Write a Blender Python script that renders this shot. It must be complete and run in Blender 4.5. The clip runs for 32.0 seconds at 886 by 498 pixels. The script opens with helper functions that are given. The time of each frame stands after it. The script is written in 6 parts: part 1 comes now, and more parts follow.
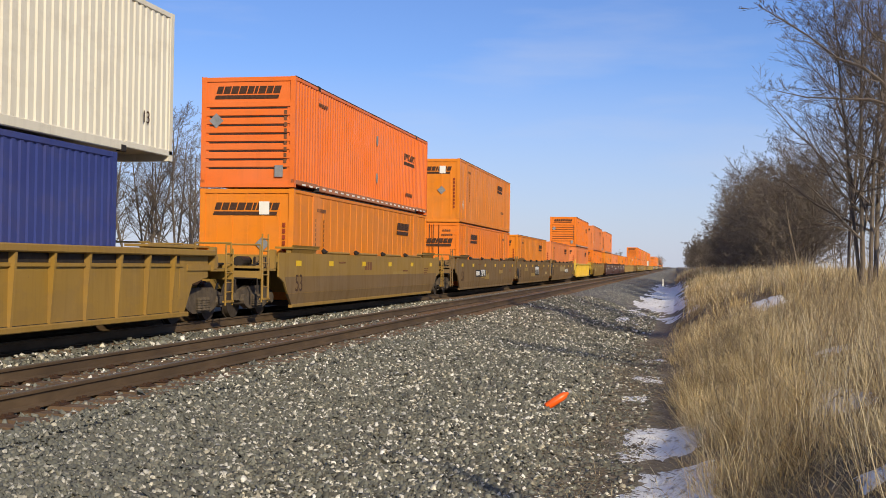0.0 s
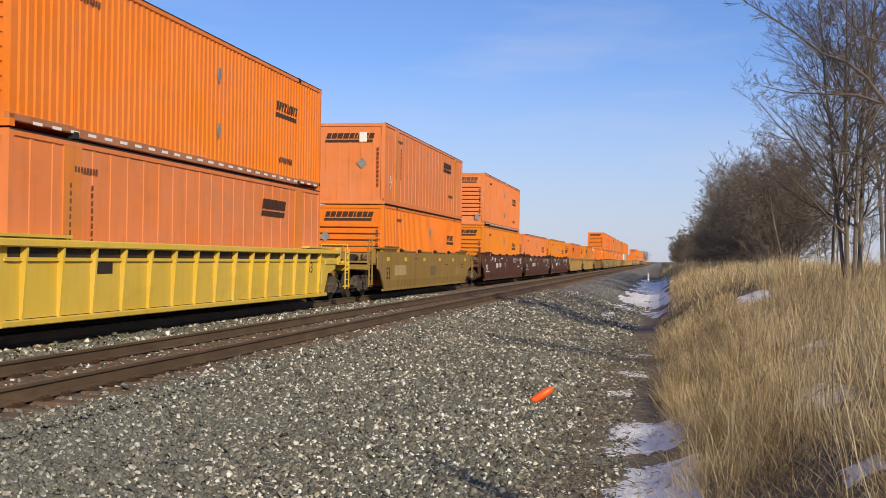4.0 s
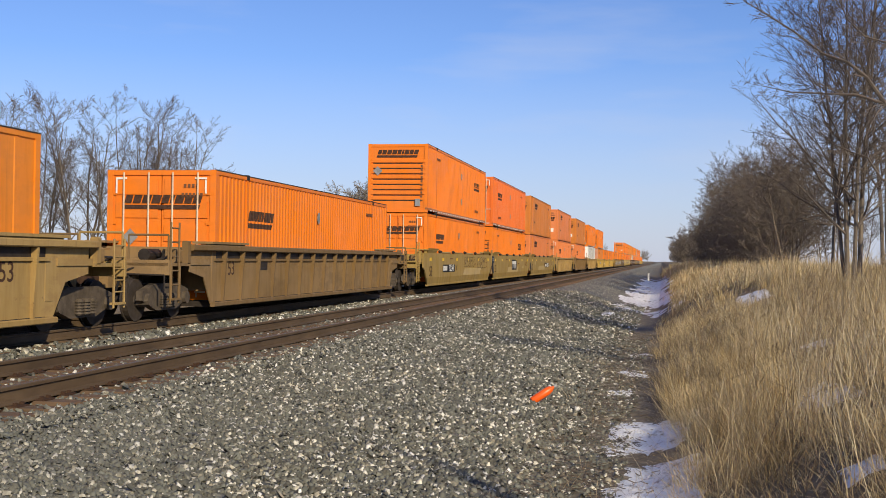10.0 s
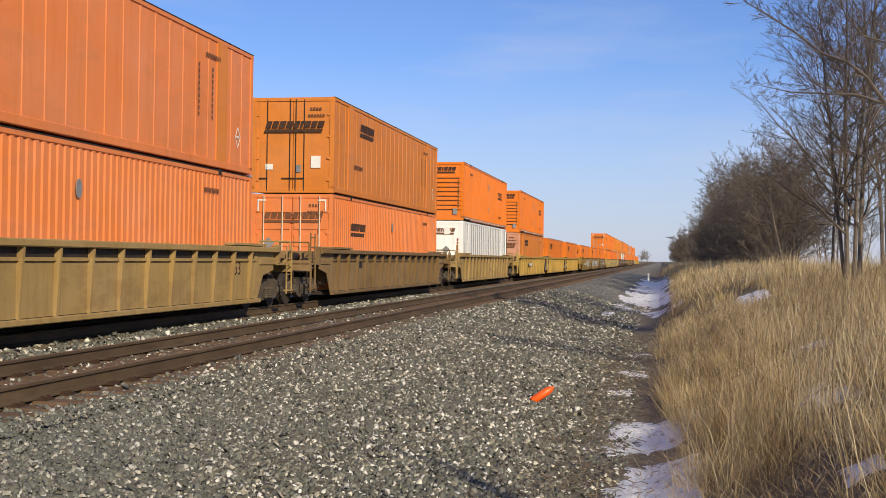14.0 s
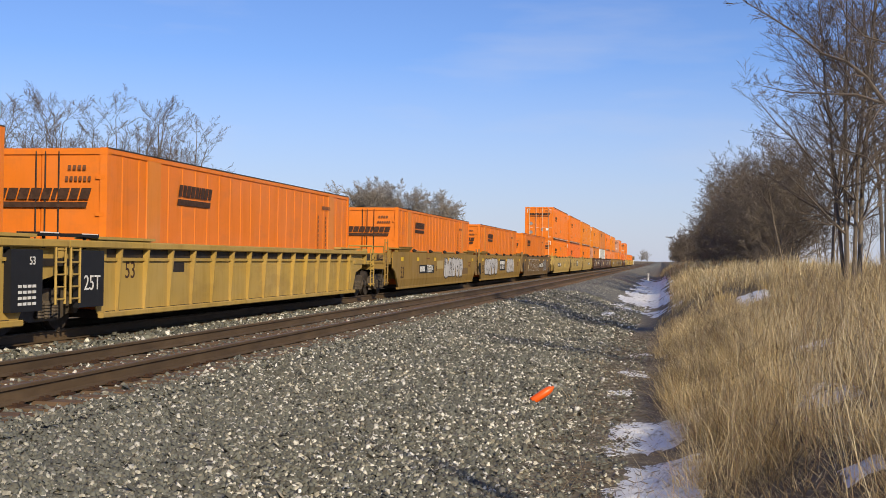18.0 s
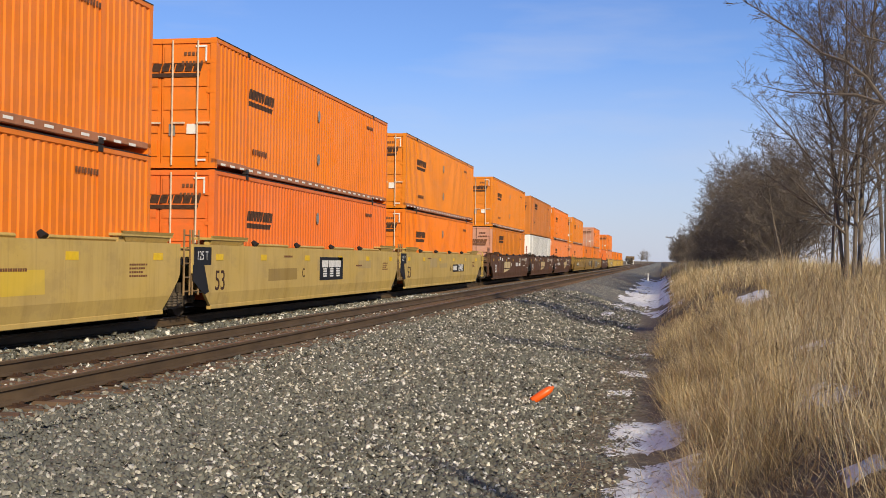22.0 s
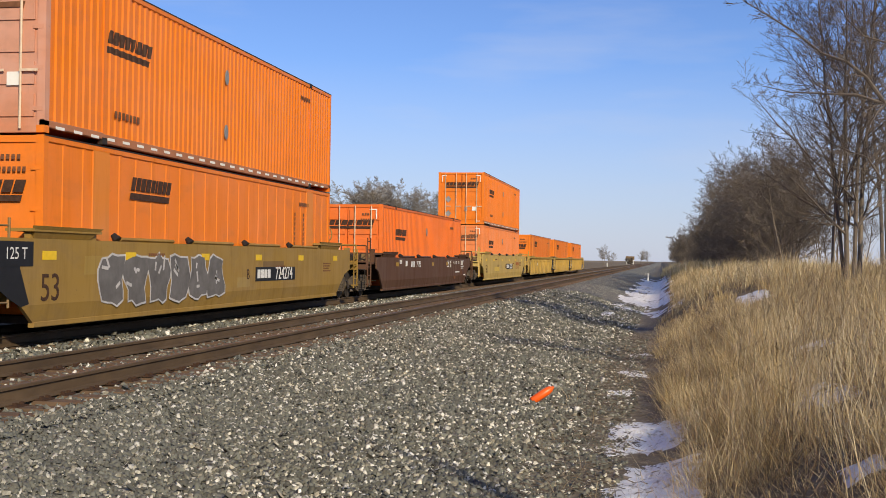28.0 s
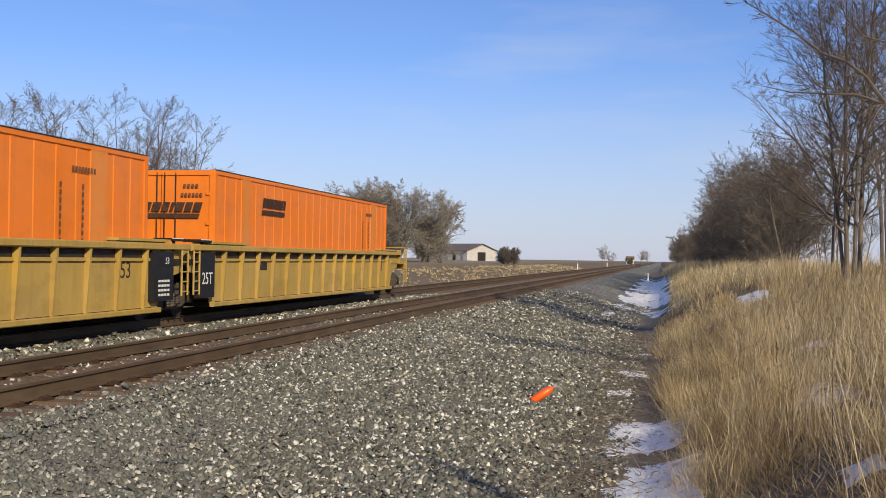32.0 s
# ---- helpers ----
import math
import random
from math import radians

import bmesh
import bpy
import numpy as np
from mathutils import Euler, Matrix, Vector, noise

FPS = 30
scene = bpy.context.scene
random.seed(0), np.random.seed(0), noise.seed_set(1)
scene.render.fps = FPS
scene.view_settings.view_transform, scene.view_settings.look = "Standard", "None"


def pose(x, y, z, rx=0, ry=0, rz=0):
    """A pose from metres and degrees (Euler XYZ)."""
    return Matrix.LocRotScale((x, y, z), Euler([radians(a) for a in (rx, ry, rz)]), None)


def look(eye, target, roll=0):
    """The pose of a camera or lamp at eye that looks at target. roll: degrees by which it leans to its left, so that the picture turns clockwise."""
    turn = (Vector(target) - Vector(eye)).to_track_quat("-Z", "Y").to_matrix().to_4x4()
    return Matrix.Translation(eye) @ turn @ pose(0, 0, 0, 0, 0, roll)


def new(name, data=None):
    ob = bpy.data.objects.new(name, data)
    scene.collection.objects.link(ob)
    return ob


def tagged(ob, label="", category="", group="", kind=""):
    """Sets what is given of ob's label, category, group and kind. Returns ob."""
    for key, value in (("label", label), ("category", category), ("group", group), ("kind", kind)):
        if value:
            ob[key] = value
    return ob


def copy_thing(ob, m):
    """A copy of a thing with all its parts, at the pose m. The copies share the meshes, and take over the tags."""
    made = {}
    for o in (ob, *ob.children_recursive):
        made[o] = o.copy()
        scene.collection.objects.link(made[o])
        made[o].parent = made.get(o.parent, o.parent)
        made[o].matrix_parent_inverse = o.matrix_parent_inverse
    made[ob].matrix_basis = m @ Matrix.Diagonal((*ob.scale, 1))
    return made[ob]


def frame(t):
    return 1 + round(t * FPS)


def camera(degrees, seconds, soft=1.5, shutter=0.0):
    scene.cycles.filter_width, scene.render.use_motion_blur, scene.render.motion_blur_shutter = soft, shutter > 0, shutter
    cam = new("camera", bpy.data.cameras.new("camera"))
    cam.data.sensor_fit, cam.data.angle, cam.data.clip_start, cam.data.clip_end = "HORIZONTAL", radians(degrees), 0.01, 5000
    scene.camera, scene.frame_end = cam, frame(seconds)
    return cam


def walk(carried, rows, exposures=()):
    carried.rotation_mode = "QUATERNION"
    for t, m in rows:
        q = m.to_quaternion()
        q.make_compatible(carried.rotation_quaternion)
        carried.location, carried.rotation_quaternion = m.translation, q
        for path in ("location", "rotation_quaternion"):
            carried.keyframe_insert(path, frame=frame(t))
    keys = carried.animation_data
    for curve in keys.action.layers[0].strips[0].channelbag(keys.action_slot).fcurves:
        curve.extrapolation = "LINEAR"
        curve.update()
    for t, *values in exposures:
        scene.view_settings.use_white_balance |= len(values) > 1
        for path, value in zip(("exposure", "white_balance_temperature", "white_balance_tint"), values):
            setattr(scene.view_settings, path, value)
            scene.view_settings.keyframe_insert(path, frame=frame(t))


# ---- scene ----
SECONDS = 32.0
EXPO, SKY, SUNLIGHT = 0.03, 0.094, 4.7
# ---- camera: a standing tripod that settles in the first seconds ----
EYE = (0.0, 0.0, 1.33)
YAW, TILT, LEAN = 10.767, 0.472, 0.822


def aim(yaw, tilt):
    a, b = radians(yaw), radians(tilt)
    way = Vector((-math.sin(a) * math.cos(b), math.cos(a) * math.cos(b), math.sin(b)))
    return look(EYE, Vector(EYE) + way * 10, LEAN)


cam = camera(42.086, SECONDS, soft=0.78)
walk(cam, [(t, aim(YAW + a, TILT + b)) for t, a, b in (
    (0.0, 0.703, 0.267), (0.5, 0.619, 0.197), (1.0, 0.394, 0.155), (1.5, 0.225, 0.098), (2.0, 0.056, 0.042),
    (2.5, -0.028, 0.0), (3.0, -0.028, -0.014), (3.5, -0.02, 0.0), (5.5, 0.035, 0.028), (6.2, 0.035, 0.028),
    (7.0, 0.0, 0.0), (12.0, 0.0, 0.0), (22.0, -0.01, 0.0), (32.0, -0.01, 0.0))],
    exposures=[(0.0, EXPO), (32.0, EXPO)])

# ---- world and sun ----
SUN_SIDE, SUN_HIGH = 36.0, 27.0  # degrees from straight behind towards the bank, and above the horizon
world = bpy.data.worlds.new("World")
scene.world = world
world.use_nodes = True
wn, wl = world.node_tree.nodes, world.node_tree.links
sky = wn.new("ShaderNodeTexSky")
sky.sky_type = "NISHITA"
sky.sun_disc = False
sky.sun_elevation, sky.sun_rotation = radians(SUN_HIGH), radians(180 - SUN_SIDE)
sky.altitude, sky.air_density, sky.dust_density, sky.ozone_density = 200, 1.0, 0.25, 4.0
back = wn["Background"]
back.inputs["Strength"].default_value = SKY
# thin high cloud and winter haze over the clear sky
wco, wmap, wnoise, wramp = wn.new("ShaderNodeTexCoord"), wn.new("ShaderNodeMapping"), wn.new("ShaderNodeTexNoise"), wn.new("ShaderNodeValToRGB")
wmap.inputs["Scale"].default_value = (2.0, 2.0, 11.0)
wnoise.inputs["Scale"].default_value, wnoise.inputs["Detail"].default_value = 2.2, 6.0
wramp.color_ramp.elements[0].position, wramp.color_ramp.elements[1].position = 0.56, 0.85
wramp.color_ramp.elements[1].color = (0.30, 0.30, 0.30, 1)
tint, cloud = wn.new("ShaderNodeMix"), wn.new("ShaderNodeMix")
tint.data_type = cloud.data_type = "RGBA"
tint.blend_type = "MULTIPLY"
tint.inputs["Factor"].default_value = 1.0
tint.inputs["B"].default_value = (0.90, 0.985, 1.32, 1)
cloud.inputs["B"].default_value = (7.0, 7.2, 8.0, 1)
wl.new(wco.outputs["Generated"], wmap.inputs["Vector"])
wl.new(wmap.outputs[0], wnoise.inputs["Vector"])
wl.new(wnoise.outputs["Fac"], wramp.inputs[0])
wl.new(sky.outputs[0], tint.inputs["A"])
wl.new(tint.outputs["Result"], cloud.inputs["A"])
wl.new(wramp.outputs[0], cloud.inputs["Factor"])
wsep, hramp, haze = wn.new("ShaderNodeSeparateXYZ"), wn.new("ShaderNodeValToRGB"), wn.new("ShaderNodeMix")
haze.data_type = "RGBA"
hramp.color_ramp.elements[0].position, hramp.color_ramp.elements[1].position = 0.0, 0.17
hramp.color_ramp.elements[0].color, hramp.color_ramp.elements[1].color = (0.75, 0.75, 0.75, 1), (0, 0, 0, 1)
haze.inputs["B"].default_value = (5.8, 6.1, 7.5, 1)
wl.new(wco.outputs["Generated"], wsep.inputs[0])
wl.new(wsep.outputs["Z"], hramp.inputs[0])
wl.new(hramp.outputs[0], haze.inputs["Factor"])
wl.new(cloud.outputs["Result"], haze.inputs["A"])
wl.new(haze.outputs["Result"], back.inputs["Color"])

sun_data = bpy.data.lights.new("sun", "SUN")
sun_data.energy, sun_data.angle, sun_data.color = SUNLIGHT, radians(0.6), (1.0, 0.855, 0.605)
sun = new("sun", sun_data)
a, b = radians(SUN_SIDE), radians(SUN_HIGH)
sun.matrix_world = look((math.sin(a) * math.cos(b) * 50, -math.cos(a) * math.cos(b) * 50, math.sin(b) * 50), (0, 0, 0))


# ---- mesh helpers ----
class Geo:
    """Collects plain faces for one mesh."""

    def __init__(self):
        self.v, self.f = [], []

    def add(self, verts, faces):
        n = len(self.v)
        self.v += [tuple(p) for p in verts]
        self.f += [tuple(n + i for i in q) for q in faces]
        return self

    def box(self, x0, x1, y0, y1, z0, z1, c=0.0):
        if c:  # chamfered along its length y
            ring = [(x0 + c, z0), (x1 - c, z0), (x1, z0 + c), (x1, z1 - c), (x1 - c, z1), (x0 + c, z1), (x0, z1 - c), (x0, z0 + c)]
            return self.prism_y(ring, y0, y1)
        p = [(x, y, z) for x in (x0, x1) for y in (y0, y1) for z in (z0, z1)]
        return self.add(p, [(0, 1, 3, 2), (4, 6, 7, 5), (0, 4, 5, 1), (2, 3, 7, 6), (0, 2, 6, 4), (1, 5, 7, 3)])

    def prism_y(self, ring, y0, y1):
        """ring: (x, z) points, counter-clockwise seen from -y."""
        n = len(ring)
        v = [(x, y0, z) for x, z in ring] + [(x, y1, z) for x, z in ring]
        f = [(i, (i + 1) % n, n + (i + 1) % n, n + i) for i in range(n)]
        return self.add(v, f + [tuple(range(n))[::-1], tuple(range(n, 2 * n))])

    def prism_x(self, ring, x0, x1):
        """ring: (y, z) points, counter-clockwise seen from +x."""
        n = len(ring)
        v = [(x0, y, z) for y, z in ring] + [(x1, y, z) for y, z in ring]
        f = [(i, n + i, n + (i + 1) % n, (i + 1) % n)[::-1] for i in range(n)]
        return self.add(v, f + [tuple(range(n))[::-1], tuple(range(n, 2 * n))])

    def tube(self, p0, p1, r0, r1=None, n=6, caps=True):
        r1 = r0 if r1 is None else r1
        p0, p1 = Vector(p0), Vector(p1)
        d = (p1 - p0).normalized()
        u = d.orthogonal().normalized()
        w = d.cross(u)
        v = []
        for p, r in ((p0, r0), (p1, r1)):
            for i in range(n):
                a = 2 * math.pi * i / n
                v.append(p + r * (math.cos(a) * u + math.sin(a) * w))
        f = [(i, (i + 1) % n, n + (i + 1) % n, n + i) for i in range(n)]
        if caps:
            f += [tuple(range(n))[::-1], tuple(range(n, 2 * n))]
        return self.add(v, f)

    def mesh(self, name):
        me = bpy.data.meshes.new(name)
        me.from_pydata(self.v, [], self.f)
        me.update()
        return me


def quads_mesh(name, verts, faces):
    """A mesh from arrays of corners (n, 3) and of four-sided faces (m, 4)."""
    me = bpy.data.meshes.new(name)
    me.vertices.add(len(verts))
    me.vertices.foreach_set("co", np.ascontiguousarray(verts, dtype=np.float32).ravel())
    me.loops.add(faces.size)
    me.loops.foreach_set("vertex_index", np.ascontiguousarray(faces, dtype=np.int32).ravel())
    me.polygons.add(len(faces))
    me.polygons.foreach_set("loop_start", np.arange(0, faces.size, 4, dtype=np.int32))
    me.update(calc_edges=True)
    return me


def part(name, geo, material, parent=None, label="", smooth=False):
    me = geo.mesh(name) if isinstance(geo, Geo) else geo
    if material and not me.materials:
        me.materials.append(material)
    if smooth:
        me.shade_smooth()
    ob = new(name, me)
    if parent:
        ob.parent = parent
    return tagged(ob, label)


def thing(name, label, category, group="", kind=""):
    return tagged(new(name), label, category, group, kind)


# ---- materials ----
class Mat:
    def __init__(self, name, rough=0.6, metal=0.0):
        self.m = bpy.data.materials.new(name)
        self.m.use_nodes = True
        self.n, self.l = self.m.node_tree.nodes, self.m.node_tree.links
        self.p = self.n["Principled BSDF"]
        self.p.inputs["Roughness"].default_value = rough
        self.p.inputs["Metallic"].default_value = metal
        self.co = self.n.new("ShaderNodeTexCoord")

    def node(self, kind, **kw):
        nd = self.n.new(kind)
        for k, val in kw.items():
            nd.inputs[k].default_value = val
        return nd

    def link(self, a, b):
        self.l.new(a, b)

    def coords(self, scale, space="Object"):
        mp = self.n.new("ShaderNodeMapping")
        mp.inputs["Scale"].default_value = scale
        self.link(self.co.outputs[space], mp.inputs["Vector"])
        return mp.outputs[0]

    def noise(self, scale, size=(1, 1, 1), detail=4.0, rough=0.6, space="Object"):
        nz = self.node("ShaderNodeTexNoise", Scale=scale, Detail=detail, Roughness=rough)
        self.link(self.coords(size, space), nz.inputs["Vector"])
        return nz.outputs["Fac"]

    def ramp(self, fac, stops):
        rp = self.n.new("ShaderNodeValToRGB")
        e = rp.color_ramp.elements
        while len(e) < len(stops):
            e.new(0.5)
        for el, (pos, col) in zip(e, stops):
            el.position = pos
            el.color = (*col, 1) if len(col) == 3 else (col[0], col[0], col[0], 1)
        self.link(fac, rp.inputs[0])
        return rp.outputs[0]

    def mix(self, fac, a, b, mode="MIX"):
        mx = self.n.new("ShaderNodeMix")
        mx.data_type, mx.blend_type = "RGBA", mode
        for sock, val in ((mx.inputs["Factor"], fac), (mx.inputs["A"], a), (mx.inputs["B"], b)):
            if hasattr(val, "links"):
                self.link(val, sock)
            elif sock.name == "Factor":
                sock.default_value = val
            else:
                sock.default_value = (*val, 1)
        return mx.outputs["Result"]

    def math(self, op, a, b):
        mt = self.n.new("ShaderNodeMath")
        mt.operation = op
        for i, val in enumerate((a, b)):
            if hasattr(val, "links"):
                self.link(val, mt.inputs[i])
            else:
                mt.inputs[i].default_value = val
        return mt.outputs[0]

    def color(self, c):
        if hasattr(c, "links"):
            self.link(c, self.p.inputs["Base Color"])
        else:
            self.p.inputs["Base Color"].default_value = (*c, 1)
        return self

    def bump(self, h, strength=0.3, dist=0.01):
        bp = self.node("ShaderNodeBump", Strength=strength, Distance=dist)
        self.link(h, bp.inputs["Height"])
        self.link(bp.outputs[0], self.p.inputs["Normal"])
        return self

    def rand(self):
        return self.n.new("ShaderNodeObjectInfo").outputs["Random"]

    def island(self):
        return self.n.new("ShaderNodeNewGeometry").outputs["Random Per Island"]


def dim(c, k):
    return tuple(x * k for x in c)


def paint(name, rgb, dirt=0.35, rough=0.5, grime=(0.10, 0.07, 0.045), chalk=0.10):
    """Weathered vehicle paint: chalky fading, vertical runs of dirt, scattered rust."""
    m = Mat(name, rough)
    m.p.inputs["Specular IOR Level"].default_value = 0.20
    fade = m.ramp(m.noise(0.6, (1, 1, 1.4), 3), [(0.3, (0,)), (0.75, (1,))])
    pale = tuple(x + (0.55 - x) * chalk for x in rgb)
    c = m.mix(fade, rgb, pale)
    c = m.mix(m.math("MULTIPLY", m.rand(), 0.30), c, dim(rgb, 0.80))
    runs = m.ramp(m.noise(2.2, (1, 1.3, 0.16), 5, 0.7), [(0.48, (0,)), (0.82, (1,))])
    c = m.mix(m.math("MULTIPLY", runs, dirt * 0.55), c, grime)
    blots = m.ramp(m.noise(1.1, (1, 0.8, 1.6), 7, 0.65), [(0.52, (0,)), (0.60, (1,))])
    c = m.mix(m.math("MULTIPLY", blots, dirt * 0.30), c, dim(grime, 1.5))
    thin = m.ramp(m.noise(1.3, (4, 7, 0.12), 4, 0.6), [(0.62, (0,)), (0.74, (1,))])
    c = m.mix(m.math("MULTIPLY", thin, dirt * 0.4), c, dim(grime, 0.8))
    cloudy = m.ramp(m.noise(0.30, (1, 0.8, 2.5), 5, 0.6), [(0.42, (0,)), (0.70, (1,))])
    c = m.mix(m.math("MULTIPLY", cloudy, dirt * 0.45), c, dim(rgb, 0.55))
    spots = m.ramp(m.noise(9.0, (1, 1, 1), 6, 0.7), [(0.66, (0,)), (0.74, (1,))])
    c = m.mix(m.math("MULTIPLY", spots, dirt), c, (0.11, 0.05, 0.025))
    m.color(c)
    r = m.n.new("ShaderNodeMapRange")
    r.inputs["To Min"].default_value, r.inputs["To Max"].default_value = rough - 0.08, rough + 0.25
    m.link(runs, r.inputs["Value"])
    m.link(r.outputs[0], m.p.inputs["Roughness"])
    return m.bump(m.noise(2.2, (1, 1, 1), 3), 0.15, 0.02).m


def plain(name, rgb, rough=0.6, metal=0.0, vary=0.25, scale=6.0):
    m = Mat(name, rough, metal)
    m.p.inputs["Specular IOR Level"].default_value = 0.25
    m.color(m.mix(m.ramp(m.noise(scale, (1, 1, 1), 5, 0.65), [(0.35, (0,)), (0.7, (1,))]), rgb, dim(rgb, 1 - vary)))
    return m.bump(m.noise(scale * 4, (1, 1, 1), 3), 0.15, 0.005).m


ORANGE = {
    "deep": paint("paint_deep_orange", (0.81, 0.200, 0.007), 0.30, chalk=0.07),
    "red": paint("paint_red_orange", (0.79, 0.168, 0.020), 0.28, chalk=0.07),
    "amber": paint("paint_amber_orange", (0.76, 0.228, 0.008), 0.32, chalk=0.07),
    "salmon": paint("paint_faded_salmon", (0.76, 0.218, 0.052), 0.30, 0.6, chalk=0.12),
    "tan": paint("paint_dusty_tan_orange", (0.67, 0.212, 0.026), 0.38, 0.6, chalk=0.08),
}
RAILPAINT = paint("paint_stained_bottom_rail", (0.44, 0.17, 0.075), 0.7, 0.65, (0.09, 0.055, 0.035))
POST = paint("paint_faded_post", (0.72, 0.225, 0.025), 0.35, 0.6)
PINK = paint("paint_faded_pink", (0.62, 0.25, 0.13), 0.35, 0.6, chalk=0.4)
WHITE = paint("paint_white", (0.90, 0.89, 0.86), 0.16, 0.5, chalk=0.05)
CREAM = paint("paint_cream_white", (0.70, 0.66, 0.55), 0.30, 0.5, chalk=0.05)
BLUE = paint("paint_navy_blue", (0.03, 0.045, 0.20), 0.25, 0.45, chalk=0.06)
YELLOW = paint("paint_rail_yellow", (0.55, 0.375, 0.10), 0.5, 0.55)
MUSTARD = paint("paint_mustard_yellow", (0.46, 0.30, 0.066), 0.6, 0.6, (0.10, 0.06, 0.03))
TAN = paint("paint_dusty_tan", (0.34, 0.22, 0.05), 0.5, 0.6)
BRIGHT = paint("paint_bright_yellow", (0.68, 0.46, 0.05), 0.30, 0.5)
OLIVE = paint("paint_olive_tan", (0.31, 0.185, 0.036), 0.55, 0.6, chalk=0.06)
BROWN = paint("paint_dusty_brown", (0.19, 0.115, 0.042), 0.6, 0.65, chalk=0.06)
MAROON = paint("paint_maroon", (0.100, 0.037, 0.019), 0.35, 0.55, (0.085, 0.05, 0.03), chalk=0.05)
FLAKED = paint("paint_flaked_yellow", (0.37, 0.245, 0.085), 0.95, 0.75, (0.12, 0.065, 0.032), chalk=0.1)
GRIMY = paint("paint_grimy_brown", (0.27, 0.165, 0.062), 0.95, 0.75, (0.06, 0.04, 0.024), chalk=0.1)
BLACK = plain("black_paint", (0.018, 0.018, 0.02), 0.55)
INK = plain("dark_lettering", (0.080, 0.040, 0.024), 0.75, vary=0.6, scale=14)
FADED_INK = plain("faded_brown_lettering", (0.20, 0.085, 0.04), 0.7, vary=0.4, scale=9)
RUSTY_INK = plain("rust_red_lettering", (0.30, 0.05, 0.015), 0.65, vary=0.3)
WHITE_INK = plain("white_lettering", (0.74, 0.73, 0.70), 0.6, vary=0.25, scale=12)
TAPE = plain("yellow_reflector", (0.80, 0.52, 0.02), 0.35, vary=0.15)
OLD_TAPE = plain("dulled_reflector", (0.42, 0.25, 0.045), 0.5, vary=0.3)
FRAME = plain("dusty_truck_iron", (0.125, 0.098, 0.072), 0.75, 0.1, vary=0.5)
GREY = plain("galvanised_grey", (0.36, 0.36, 0.35), 0.45, 0.4, vary=0.35)
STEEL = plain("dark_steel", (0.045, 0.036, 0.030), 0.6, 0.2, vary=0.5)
RUST = plain("rusted_steel", (0.075, 0.040, 0.024), 0.8, 0.1, vary=0.45)
UMBER = paint("paint_brown_maroon", (0.104, 0.046, 0.022), 0.45, 0.6, (0.07, 0.045, 0.028), chalk=0.05)
WHEEL = plain("dark_wheel_steel", (0.060, 0.047, 0.037), 0.7, 0.1, vary=0.4)
TREAD = plain("worn_brown_steel", (0.17, 0.14, 0.11), 0.5, 0.3, vary=0.3)
CHALK = plain("chalky_spray_paint", (0.55, 0.53, 0.52), 0.7, vary=0.35, scale=3)
GRAPHITE = plain("grey_spray_paint", (0.16, 0.15, 0.145), 0.7, vary=0.35, scale=3)
ROD = plain("pale_rod_paint", (0.72, 0.56, 0.40), 0.5, vary=0.3)
STICKER = plain("white_sticker", (0.80, 0.78, 0.72), 0.5, vary=0.1)


def shaded_rail():
    m = Mat("rail_rust", 0.75, 0.0)
    c = m.ramp(m.noise(3.0, (1, 0.3, 1), 5, 0.7), [(0.25, (0.050, 0.030, 0.014)), (0.55, (0.092, 0.058, 0.029)), (0.85, (0.15, 0.098, 0.052))])
    m.color(c)
    return m.bump(m.noise(25, (1, 0.4, 1), 4), 0.25, 0.004).m


def tie_wood():
    m = Mat("creosoted_tie", 0.85)
    c = m.ramp(m.noise(5.0, (0.35, 3, 1), 6, 0.7), [(0.25, (0.05, 0.031, 0.018)), (0.55, (0.125, 0.08, 0.046)), (0.9, (0.22, 0.15, 0.09))])
    m.color(m.mix(m.math("MULTIPLY", m.rand(), 0.5), c, (0.16, 0.095, 0.055)))
    return m.bump(m.noise(9, (0.3, 6, 1), 5), 0.5, 0.01).m


def stone_mat():
    m = Mat("ballast_stone", 0.85)
    c = m.ramp(m.island(), [(0.0, (0.045, 0.045, 0.037)), (0.42, (0.138, 0.144, 0.118)), (0.78, (0.250, 0.256, 0.206)), (0.84, (0.40, 0.355, 0.255)), (0.89, (0.80, 0.75, 0.60)), (0.95, (0.94, 0.91, 0.82))])
    c = m.mix(m.ramp(m.noise(14, (1, 1, 1), 4), [(0.35, (0,)), (0.8, (1,))]), c, (0.13, 0.115, 0.085))
    # greyer stone in random patches, and towards the rails close to the camera
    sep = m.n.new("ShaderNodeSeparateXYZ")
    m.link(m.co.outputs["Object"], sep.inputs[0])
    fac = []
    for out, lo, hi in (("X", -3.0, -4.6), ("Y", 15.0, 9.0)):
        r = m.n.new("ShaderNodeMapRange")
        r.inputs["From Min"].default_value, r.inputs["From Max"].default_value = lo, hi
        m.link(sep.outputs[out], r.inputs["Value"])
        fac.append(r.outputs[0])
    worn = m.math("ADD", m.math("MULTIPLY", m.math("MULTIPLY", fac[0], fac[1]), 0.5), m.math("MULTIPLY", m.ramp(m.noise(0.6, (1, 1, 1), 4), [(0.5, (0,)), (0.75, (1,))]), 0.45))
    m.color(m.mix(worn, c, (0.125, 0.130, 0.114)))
    return m.bump(m.noise(40, (1, 1, 1), 4), 0.4, 0.006).m


